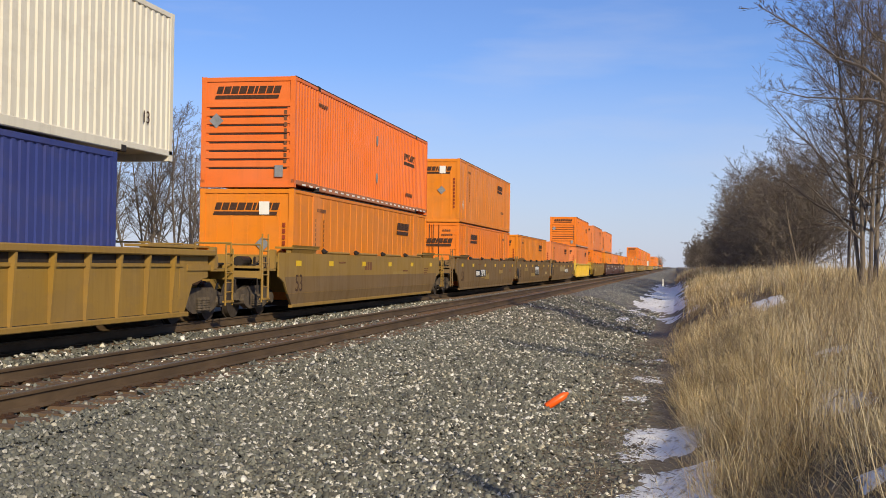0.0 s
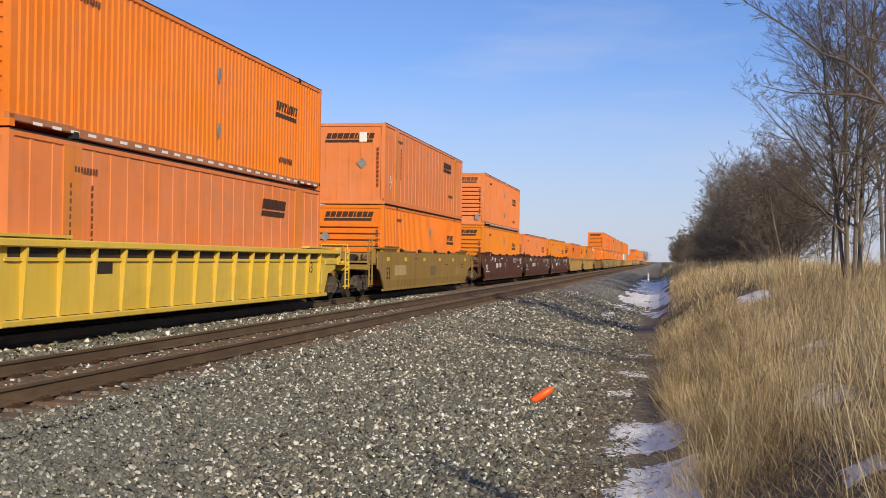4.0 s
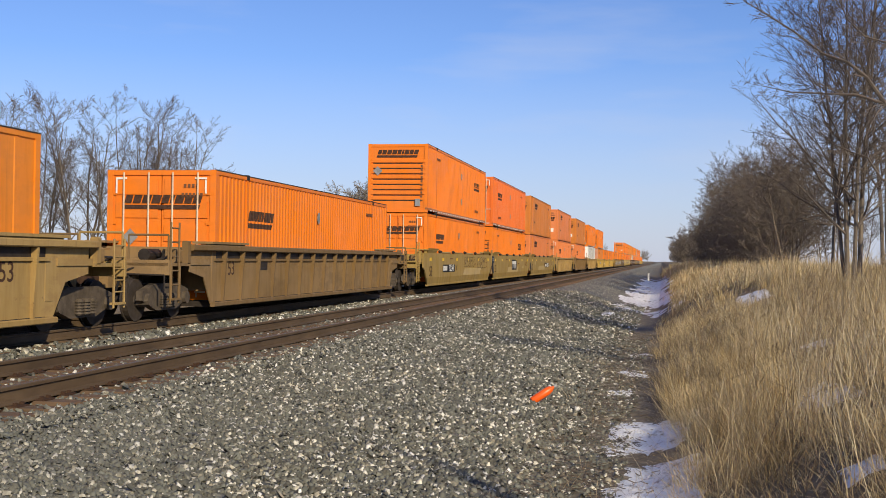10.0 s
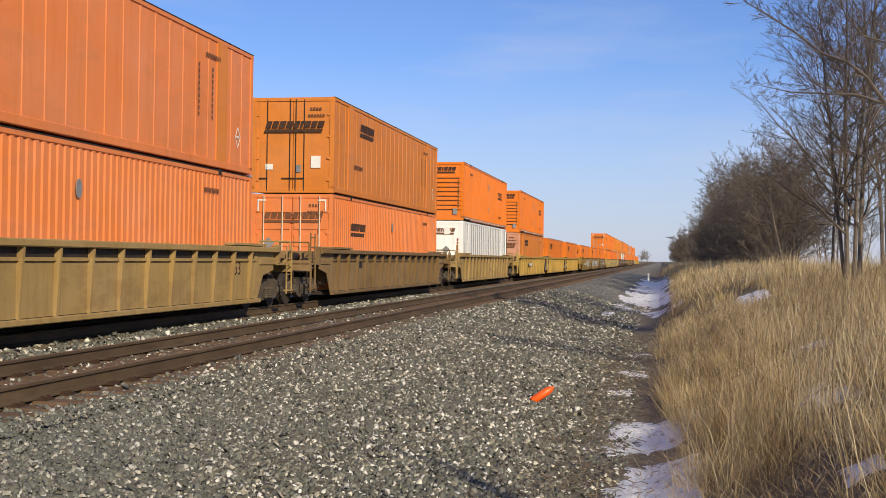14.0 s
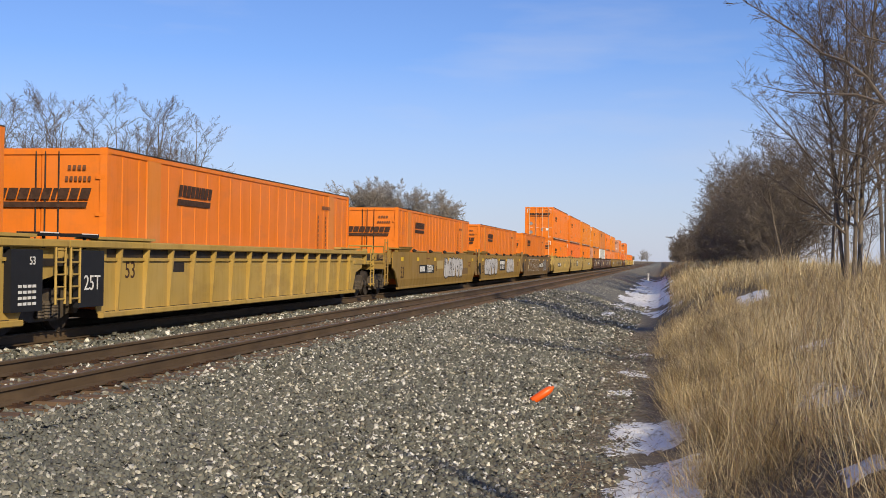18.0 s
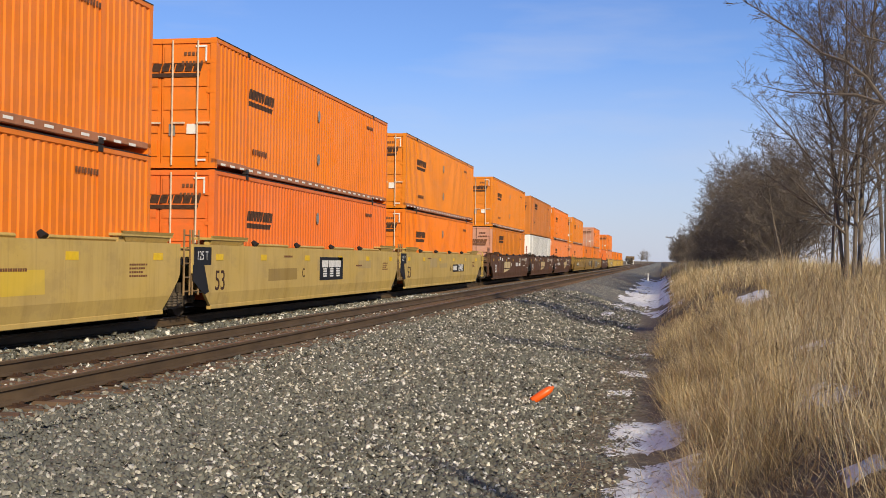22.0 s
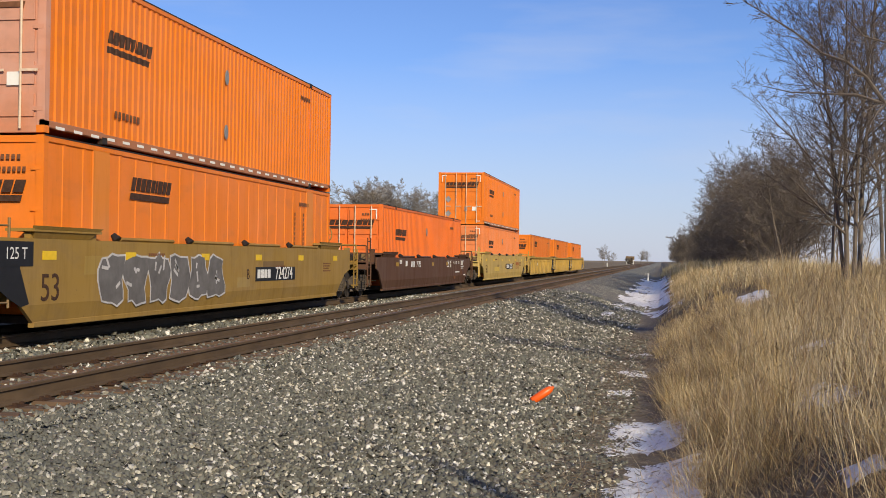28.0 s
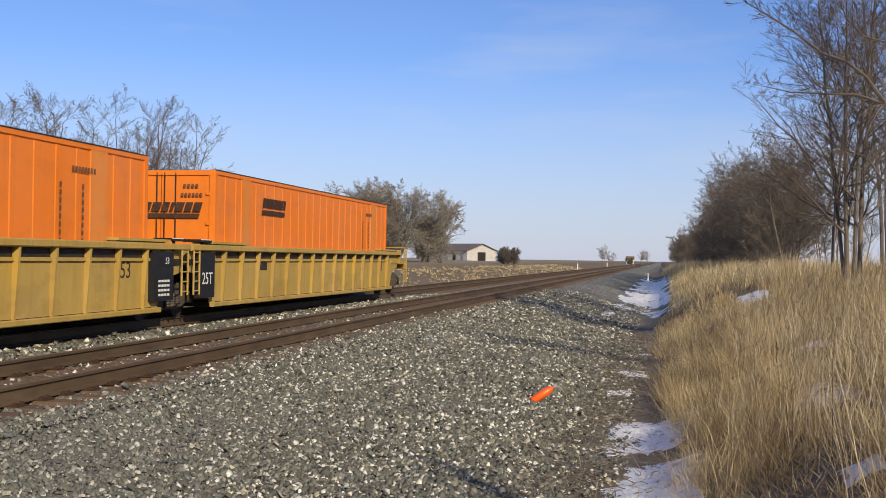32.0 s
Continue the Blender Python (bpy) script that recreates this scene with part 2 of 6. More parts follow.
def straw_mat(name, a, b, c):
    """Dry blades: part of the light passes through them."""
    m = Mat(name, 0.7)
    clump = m.ramp(m.noise(1.7, (1, 1, 0.3), 4, 0.65), [(0.38, (0,)), (0.62, (1,))])
    pick = m.math("ADD", m.math("MULTIPLY", m.island(), 0.62), m.math("MULTIPLY", clump, 0.38))
    col = m.ramp(pick, [(0.05, a), (0.5, b), (0.95, c)])
    m.color(col)
    tr = m.n.new("ShaderNodeBsdfTranslucent")
    m.link(col, tr.inputs["Color"])
    mx = m.n.new("ShaderNodeMixShader")
    mx.inputs[0].default_value = 0.42
    m.link(m.p.outputs[0], mx.inputs[1])
    m.link(tr.outputs[0], mx.inputs[2])
    m.link(mx.outputs[0], m.n["Material Output"].inputs["Surface"])
    return m.m


def bark_mat(name, a, b):
    m = Mat(name, 0.9)
    m.color(m.ramp(m.noise(6, (1, 1, 0.35), 5, 0.7), [(0.3, a), (0.75, b)]))
    return m.bump(m.noise(14, (1, 1, 0.25), 5), 0.6, 0.02).m


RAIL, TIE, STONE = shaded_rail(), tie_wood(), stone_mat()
STRAW = straw_mat("dry_straw", (0.17, 0.115, 0.052), (0.64, 0.48, 0.235), (1.0, 0.88, 0.58))
TANGLE = straw_mat("dead_weed_tangle", (0.11, 0.08, 0.052), (0.38, 0.29, 0.175), (0.66, 0.53, 0.34))
REED = straw_mat("dead_reed", (0.09, 0.062, 0.034), (0.40, 0.30, 0.155), (0.76, 0.62, 0.38))
BLEACHED = straw_mat("bleached_stalk", (0.36, 0.27, 0.14), (0.74, 0.60, 0.36), (0.95, 0.86, 0.62))
BARK = bark_mat("bark_grey_brown", (0.085, 0.068, 0.052), (0.22, 0.178, 0.138))
TWIG = bark_mat("twig_brown", (0.078, 0.062, 0.049), (0.168, 0.134, 0.107))
SCRUB = bark_mat("scrub_twig_russet", (0.098, 0.079, 0.063), (0.195, 0.160, 0.130))
PALETWIG = bark_mat("twig_pale", (0.17, 0.145, 0.12), (0.30, 0.265, 0.22))
PALEBARK = bark_mat("bark_pale", (0.12, 0.10, 0.085), (0.23, 0.20, 0.17))


def ground_mat():
    m = Mat("ground_gravel_and_soil", 0.9)
    sep = m.n.new("ShaderNodeSeparateXYZ")
    m.link(m.co.outputs["Object"], sep.inputs[0])
    x = sep.outputs["X"]
    wob = m.math("MULTIPLY", m.math("SUBTRACT", m.noise(0.7, (1, 1, 1), 4), 0.5), 1.8)
    xw = m.math("ADD", x, wob)
    # crushed stone
    vor = m.node("ShaderNodeTexVoronoi", Scale=15.0)
    m.link(m.co.outputs["Object"], vor.inputs["Vector"])
    tone = m.n.new("ShaderNodeSeparateColor")
    m.link(vor.outputs["Color"], tone.inputs[0])
    grav = m.ramp(tone.outputs[0], [(0.0, (0.06, 0.06, 0.052)), (0.4, (0.12, 0.12, 0.104)), (0.7, (0.20, 0.195, 0.165)), (0.86, (0.30, 0.275, 0.205)), (0.95, (0.70, 0.66, 0.54))])
    gap = m.ramp(vor.outputs["Distance"], [(0.45, (0,)), (0.95, (0.85,))])
    grav = m.mix(gap, grav, (0.035, 0.033, 0.028))
    soil = m.ramp(m.noise(3.0, (1, 1, 1), 6, 0.7), [(0.3, (0.10, 0.078, 0.050)), (0.55, (0.21, 0.165, 0.108)), (0.8, (0.33, 0.27, 0.19))])
    straw = m.ramp(m.noise(6.0, (2, 0.6, 1), 6, 0.7), [(0.3, (0.10, 0.07, 0.036)), (0.6, (0.20, 0.15, 0.085)), (0.85, (0.36, 0.275, 0.16))])
    field = m.ramp(m.noise(0.05, (1, 0.3, 1), 5), [(0.3, (0.20, 0.15, 0.085)), (0.7, (0.31, 0.245, 0.15))])

    def band(lo, hi):
        r = m.n.new("ShaderNodeMapRange")
        r.inputs["From Min"].default_value, r.inputs["From Max"].default_value = lo, hi
        m.link(xw, r.inputs["Value"])
        return r.outputs[0]
    c = m.mix(m.math("MULTIPLY", band(-2.6, -0.6), 0.75), grav, soil)
    c = m.mix(band(-0.3, 0.5), c, straw)
    c = m.mix(band(9.0, 14.0), c, field)
    c = m.mix(band(-14.2, -15.2), c, straw)
    c = m.mix(band(-24.0, -34.0), c, field)
    m.color(c)
    h = m.math("ADD", m.math("MULTIPLY", gap, -1.0), m.math("MULTIPLY", m.noise(30, (1, 1, 1), 4), 0.6))
    return m.bump(h, 0.5, 0.02).m


def snow_mat():
    m = Mat("old_snow", 0.55)
    m.color(m.ramp(m.noise(7.0, (1, 0.5, 1), 8, 0.75), [(0.36, (0.12, 0.095, 0.065)), (0.41, (0.50, 0.47, 0.43)), (0.46, (0.84, 0.83, 0.81)), (0.85, (0.92, 0.91, 0.90))]))
    return m.bump(m.noise(12, (1, 0.5, 1), 5), 0.5, 0.03).m


GROUND, SNOW = ground_mat(), snow_mat()
# ---- plan: tracks run along +y, z = 0 on top of the rails ----
NEAR_TRACK, TRAIN_TRACK = -7.11, -11.03
PROFILE = [(-3000, 2.0), (-400, 1.6), (-60, 1.2), (-32, 0.75), (-22, 0.2), (-17.5, -0.55), (-15.8, -0.75), (-14.2, -0.42), (-13.3, -0.25),
           (-5.45, -0.25), (-4.7, -0.31), (-3.2, -0.42), (-1.6, -0.47), (-0.7, -0.60), (-0.1, -0.60), (0.5, -0.33), (1.3, 0.13),
           (2.4, 0.54), (4.2, 0.83), (7.0, 0.95), (12.0, 1.0), (60, 1.0), (400, 1.2), (3000, 2.0)]
PX, PZ = [q[0] for q in PROFILE], [q[1] for q in PROFILE]


def smooth_step(x, a, b):
    t = np.clip((x - a) / (b - a), 0, 1)
    return t * t * (3 - 2 * t)


def lumps(x, y, s, seed=0.0):
    return noise.noise(Vector((x * s + seed, y * s - seed, seed)))


def height(x, y):
    z = float(np.interp(x, PX, PZ))
    bank = float(smooth_step(x, -0.4, 1.6))
    left = float(smooth_step(-x, 14.5, 18.0))
    z += (bank * 0.13 + left * 0.15) * lumps(x, y, 0.45, 3.1) + bank * 0.05 * lumps(x, y, 1.7, 7.7)
    shoulder = float(smooth_step(x, -5.3, -4.4)) * (1 - bank)
    z += shoulder * (0.05 * lumps(x, y, 0.6, 1.3) + 0.02 * lumps(x, y, 2.6, 4.4))
    # the ditch deepens further along
    deep = float(smooth_step(y, 20, 48))
    if deep > 0 and -4.4 < x < 1.0:
        z -= 0.42 * deep * float(smooth_step(x, -4.4, -1.9) * smooth_step(-x, -1.0, 0.9))
    # low washed-out ridges across the shoulder, further along
    if y > 40:
        z += shoulder * 0.05 * float(smooth_step(y, 40, 60)) * math.sin(y * 0.42 + x * 1.1)
    return z


def lines(stops):
    out = []
    for (a, s), (b, _) in zip(stops, stops[1:]):
        n = max(1, round((b - a) / s))
        out += [a + (b - a) * i / n for i in range(n)]
    return out + [stops[-1][0]]


def ground():
    xs = lines([(-3000, 900), (-300, 60), (-60, 7), (-18, 0.7), (-13, 2.0), (-5.6, 0.22), (4.5, 0.35), (9, 1.5), (20, 10), (60, 80), (300, 900), (3000, 1)])
    ys = lines([(-900, 150), (-60, 10), (0, 0.6), (6, 0.22), (24, 0.4), (60, 1.0), (150, 6), (400, 60), (1000, 400), (4500, 1)])
    g = Geo()
    g.v = [(x, y, height(x, y)) for y in ys for x in xs]
    n = len(xs)
    g.f = [(j * n + i, j * n + i + 1, (j + 1) * n + i + 1, (j + 1) * n + i) for j in range(len(ys) - 1) for i in range(n - 1)]
    ob = part("ground", g, GROUND, smooth=True)
    tagged(ob, "grey ballast bed, muddy ditch and dry grass fields", "ground", kind="structure")


def rail_profile(x):
    w = [(-0.076, -0.178), (0.076, -0.178), (0.076, -0.166), (0.012, -0.145), (0.009, -0.045), (0.036, -0.034), (0.037, -0.006), (0.030, 0.0),
         (-0.030, 0.0), (-0.037, -0.006), (-0.036, -0.034), (-0.009, -0.045), (-0.012, -0.145), (-0.076, -0.166)]
    return [(x + a, b) for a, b in w]


def track(name, cx, label, first, plates, count=300):
    tr = thing(name, label, "railway track", kind="structure")
    for sx in (-1, 1):
        x = cx + sx * 0.755
        rail = part("rail", Geo().prism_y(rail_profile(x), -40, 1500), RAIL, tr)
        part("running_surface", Geo().box(x - 0.029, x + 0.029, -40, 1500, -0.002, 0.003), TREAD, rail, "worn shiny running surface")
    rng = random.Random(5)
    shapes = []
    for k in range(4):
        g = Geo()
        w, l = 0.112 + 0.008 * k, 1.27 + 0.025 * k
        g.box(-l, l, -w, w, -0.36, -0.186 - 0.004 * k, 0.0)
        g.v = [(a + 0.012 * rng.uniform(-1, 1), b + 0.012 * rng.uniform(-1, 1), c) for a, b, c in g.v]
        me = g.mesh("tie")
        me.materials.append(TIE)
        shapes.append(me)
    plate = Geo().box(-0.18, 0.18, -0.1, 0.1, -0.186, -0.172)
    for sx in (-0.12, 0.12):
        for sy in (-0.06, 0.06):
            plate.box(sx - 0.018, sx + 0.018, sy - 0.018, sy + 0.018, -0.172, -0.145)
    plate = plate.mesh("tie_plate")
    plate.materials.append(RUST)
    y = first
    for i in range(count):
        tie = part("tie", shapes[rng.randrange(4)], TIE, tr)
        tie.matrix_basis = pose(cx + rng.uniform(-0.03, 0.03), y, rng.uniform(-0.008, 0.006), 0, 0, rng.uniform(-0.8, 0.8))
        if i < plates:
            for sx in (-0.755, 0.755):
                pl = part("tie_plate", plate, RUST, tie)
                pl.matrix_basis = pose(sx, 0, 0)
        y += 0.495 + rng.uniform(-0.02, 0.02)
    far = Geo()
    while y < 700:
        far.box(cx - 1.29, cx + 1.29, y - 0.115, y + 0.115, -0.36, -0.19)
        y += 0.5
    tagged(part("distant_ties", far, TIE, tr), kind="stuff")


def stones():
    """Crushed stone lying loose on the bed, thick near the camera and thinner further off."""
    rng = np.random.RandomState(11)
    base = np.array([(-1, -1, -0.6), (1, -1, -0.7), (1, 1, -0.6), (-1, 1, -0.7), (-0.55, -0.65, 0.7), (0.7, -0.45, 0.6), (0.45, 0.65, 0.8), (-0.65, 0.5, 0.6)], float)
    faces = np.array([(0, 1, 5, 4), (1, 2, 6, 5), (2, 3, 7, 6), (3, 0, 4, 7), (4, 5, 6, 7)])
    for name, cx0, cx1, y0, y1, count, big in (("loose_ballast", -5.9, -0.3, 6.5, 15, 42000, 0.0158), ("loose_ballast", -6.0, -0.3, 15, 30, 34000, 0.0185),
                                               ("loose_ballast", -5.9, -0.8, 30, 60, 12000, 0.028), ("crib_ballast", -8.4, -5.75, 7.5, 34, 11000, 0.023),
                                               ("between_track_ballast", -10.0, -8.4, 10, 48, 9000, 0.032)):
        ys = y0 + (y1 - y0) * rng.rand(count) ** 1.15
        xs = cx0 + (cx1 - cx0) * rng.rand(count)
        keep = (xs < -1.3) | (rng.rand(count) > 0.15 + (xs + 1.3) / 1.8)
        xs, ys = xs[keep], ys[keep]
        n = len(xs)
        z0 = np.array([height(x, y) if x > -5.4 else -0.225 for x, y in zip(xs, ys)])
        s = big * (0.55 + 1.0 * rng.rand(n) ** 1.8)
        q = base[None] * (s[:, None, None] * (0.7 + 0.6 * rng.rand(n, 1, 3)) * np.array((1.1, 0.95, 0.85))) * (1 + 0.28 * rng.randn(n, 8, 1).clip(-1, 1))
        a = rng.rand(n) * 6.283
        ca, sa = np.cos(a)[:, None], np.sin(a)[:, None]
        tilt = 0.45 * rng.randn(n, 2)
        v = np.empty((n, 8, 3))
        v[..., 0] = xs[:, None] + ca * q[..., 0] - sa * q[..., 1]
        v[..., 1] = ys[:, None] + sa * q[..., 0] + ca * q[..., 1]
        v[..., 2] = (z0 + s * (0.05 + 0.75 * rng.rand(n)))[:, None] + q[..., 2] + q[..., 0] * tilt[:, :1] + q[..., 1] * tilt[:, 1:]
        f = (np.arange(n) * 8)[:, None, None] + faces[None]
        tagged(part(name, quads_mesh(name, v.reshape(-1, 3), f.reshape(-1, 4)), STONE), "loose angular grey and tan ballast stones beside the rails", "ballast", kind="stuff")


# bare spots in the grass where snow lies
OPENINGS = ((1.45, 10.9, 0.15, 0.5), (2.25, 29.0, 0.5, 3.0), (1.15, 7.3, 0.16, 0.3), (1.9, 14.4, 0.2, 0.5), (0.95, 17.5, 0.25, 0.9))


def blades(name, rng, x, y, z, h, w, lean, az, droop, kink):
    """Bent, tapering blades of grass from arrays of their roots and shapes."""
    n = len(x)
    turn = rng.rand(n) * 6.283
    dx, dy, px, py = np.cos(az), np.sin(az), np.cos(turn), np.sin(turn)
    v = np.empty((n, 4, 2, 3))
    side = kink * h * rng.randn(n)
    for k in range(4):
        u = k / 3.0
        off = lean * h * u + droop * h * u * u
        bow = side * (0.0, 0.35, 1.0, 0.7)[k]
        cx, cy = x + dx * off - dy * bow, y + dy * off + dx * bow
        cz = z + h * (u * np.sqrt(1 / (1 + lean * lean)) - 0.45 * droop * u * u)
        ww = w * (1 - 0.8 * u)
        for j, sgn in ((0, -1), (1, 1)):
            v[:, k, j, 0], v[:, k, j, 1], v[:, k, j, 2] = cx + sgn * px * ww, cy + sgn * py * ww, cz
    f = (np.arange(n) * 8)[:, None, None] + np.array([(0, 1, 3, 2), (2, 3, 5, 4), (4, 5, 7, 6)])[None]
    return quads_mesh(name, v.reshape(-1, 3), f.reshape(-1, 4))


def grass():
    """Dead grass on the bank: arching tufts, tangled litter, pale upright reeds."""
    rng = np.random.RandomState(4)
    # name, material, x and y range, tufts, blades, height, half width, lean, droop, kink
    for name, mat, x0, x1, y0, y1, tufts, per, hh, ww, wild, bend, kinky in (
            ("bank_grass", STRAW, 0.1, 5.0, 6.0, 14.5, 1400, 36, 0.30, 0.0024, 0.60, 0.55, 0.12),
            ("bank_grass", TANGLE, 0.1, 6.0, 6.0, 17.0, 1300, 32, 0.25, 0.0024, 0.85, 0.5, 0.22),
            ("bank_grass", STRAW, 0.15, 1.3, 10.0, 18.0, 420, 46, 0.40, 0.0025, 0.28, 0.45, 0.08),
            ("bank_grass", STRAW, -0.1, 8.0, 13.5, 30.0, 1900, 28, 0.35, 0.0042, 0.48, 0.5, 0.12),
            ("bank_grass", TANGLE, -0.1, 8.0, 15.0, 40.0, 1500, 28, 0.30, 0.0042, 0.65, 0.5, 0.2),
            ("bank_grass", STRAW, -0.2, 9.0, 30.0, 75.0, 1500, 22, 0.55, 0.010, 0.28, 0.4, 0.08),
            ("upright_grass", BLEACHED, 1.0, 5.0, 6.3, 18.0, 620, 12, 0.50, 0.0034, 0.16, 0.2, 0.05),
            ("upright_grass", BLEACHED, 0.15, 2.2, 8.5, 18.0, 200, 10, 0.46, 0.0032, 0.22, 0.3, 0.06),
            ("upright_grass", REED, 1.8, 8.0, 15.0, 34.0, 320, 14, 0.70, 0.0038, 0.16, 0.3, 0.06),
            ("matted_grass", STRAW, 0.2, 6.5, 6.5, 24.0, 2300, 18, 0.24, 0.0028, 1.7, 0.3, 0.25),
            ("matted_grass", TANGLE, 0.1, 6.0, 6.5, 20.0, 1900, 18, 0.22, 0.0024, 1.5, 0.3, 0.35),
            ("ditch_weeds", TANGLE, -1.25, -0.1, 7.5, 26.0, 90, 14, 0.22, 0.0022, 0.8, 0.4, 0.2),
            ("far_bank_grass", STRAW, -0.6, 8.0, 75.0, 220.0, 700, 12, 0.65, 0.028, 0.25, 0.3, 0.05),
            ("trackside_grass", STRAW, -24.0, -15.5, 55.0, 260.0, 1100, 10, 0.26, 0.03, 0.25, 0.3, 0.05)):
        rows = []
        for _ in range(tufts):
            x, y = x0 + (x1 - x0) * rng.rand(), y0 + (y1 - y0) * rng.rand()
            hollow = lumps(x, y, 1.5, 9.0) + 0.6 * lumps(x, y, 0.7, 19.0)
            if name == "bank_grass" and y < 40 and hollow < -0.05 and x > 0.4 and rng.rand() < 0.85:
                continue
            if name != "trackside_grass" and any(((x - a) / c) ** 2 + ((y - b) / d) ** 2 < 1 for a, b, c, d in OPENINGS):
                continue
            edge = 0.20 * lumps(0, y, 0.5, 2.0) + 0.12 * lumps(0, y, 2.1, 2.0) + (0.30 if y < 14 else 0.55 if 40 < y < 140 else 0.05)
            if -1 < x < edge and name != "ditch_weeds":
                continue
            tall = hh * (0.5 + 0.9 * rng.rand() ** 1.6) * (1.0 + 0.7 * lumps(x, y, 0.35, 5.0) + 0.5 * lumps(x, y, 1.1, 6.0))
            z0 = height(x, y)
            rows.append((x, y, z0, (height(x + 0.3, y) - z0) / 0.3, max(0.05, tall), 0.04 + 0.10 * rng.rand()))
        t = np.repeat(np.array(rows), per, axis=0)
        n = len(t)
        ox, oy = t[:, 5] * rng.randn(n), t[:, 5] * rng.randn(n)
        az = np.arctan2(oy, ox) + 0.7 * rng.randn(n)
        mesh = blades(name, rng, t[:, 0] + ox, t[:, 1] + oy, t[:, 2] + t[:, 3] * ox - 0.02, t[:, 4] * (0.3 + 0.95 * rng.rand(n) ** 1.4), ww * (0.6 + 0.8 * rng.rand(n)),
                      0.05 + wild * np.abs(rng.randn(n)), az, bend * rng.rand(n) ** 1.5, kinky)
        tagged(part(name, mesh, mat), "dry straw-coloured tall grass on the trackside bank", "grass", kind="stuff")
    # weeds with thin side twigs among the grass
    g = Geo()
    for _ in range(520):
        x, y = 0.35 + 4.6 * rng.rand(), 7 + 15 * rng.rand()
        h = 0.35 + 0.45 * rng.rand()
        az, lean = rng.rand() * 6.28, 0.5 * rng.rand()
        z = height(x, y)
        p0, p1 = Vector((x, y, z)), Vector((x + math.cos(az) * lean * h, y + math.sin(az) * lean * h, z + h))
        g.tube(p0, p1, 0.0030, 0.0014, 3, False)
        for k in range(rng.randint(5, 11)):
            q = p0.lerp(p1, 0.3 + 0.7 * rng.rand())
            r = q + Vector((0.09 * rng.randn(), 0.09 * rng.randn(), 0.05 + 0.09 * rng.rand()))
            g.tube(q, r, 0.0018, 0.001, 3, False)
            if rng.rand() < 0.6:
                g.tube(r, r + Vector((0.03 * rng.randn(), 0.03 * rng.randn(), 0.03)), 0.0035, 0.001, 3, False)
    tagged(part("dead_weed_stalks", g, TANGLE), "thin dead weed stalks with seed heads in the grass", "weeds", kind="stuff")


def ditch_litter():
    """Broken twigs, reed ends and mud crumbs along the ditch."""
    rng = random.Random(61)
    g = Geo()
    for _ in range(3000):
        y = 7.5 + 26 * rng.random() ** 1.3
        x = -0.65 + rng.gauss(0, 0.3)
        if not -1.4 < x < 0.2:
            continue
        a, l = rng.uniform(0, 3.14), rng.uniform(0.03, 0.16)
        z = height(x, y) + rng.choice((0.012, 0.012, 0.035, 0.05))
        r = rng.uniform(0.002, 0.006)
        g.tube((x, y, z), (x + l * math.cos(a), y + l * math.sin(a), z + rng.uniform(-0.005, 0.03)), r, r * 0.6, 3, False)
    tagged(part("ditch_litter", g, TWIG), "broken twigs and reed ends littering the muddy ditch", "litter", kind="stuff")


def snow_patch(x0, x1, y0, y1, seed, cover=0.12, thick=0.05):
    g = Geo()
    nx, ny = max(8, int((x1 - x0) / 0.06)), max(8, int((y1 - y0) / (0.07 if y1 < 30 else 0.5)))
    nx, ny = min(nx, 60), min(ny, 120)
    for j in range(ny + 1):
        for i in range(nx + 1):
            u, v = i / nx, j / ny
            x, y = x0 + (x1 - x0) * u, y0 + (y1 - y0) * v
            edge = min(u, 1 - u, v, 1 - v) * 4
            f = min(edge, 1) - 0.75 + 0.7 * lumps(x, y * (0.5 if y1 < 30 else 0.25), 2.2, seed) + 0.5 * lumps(x, y, 6.0, seed) + cover
            if y1 > 60:
                f += 0.45 * math.sin(y * 0.55 + x * 2.2 + 2 * lumps(x, y, 0.2, seed)) - 0.1
            g.v.append((x, y, height(x, y) + thick * max(-1.0, min(0.8, f))))
    n = nx + 1
    g.f = [(j * n + i, j * n + i + 1, (j + 1) * n + i + 1, (j + 1) * n + i) for j in range(ny) for i in range(nx)]
    ob = part("snow_patch", g, SNOW, smooth=True)
    tagged(ob, "thin patch of old melting snow in the trackside ditch", "snow", "snow patches in the ditch", kind="stuff")


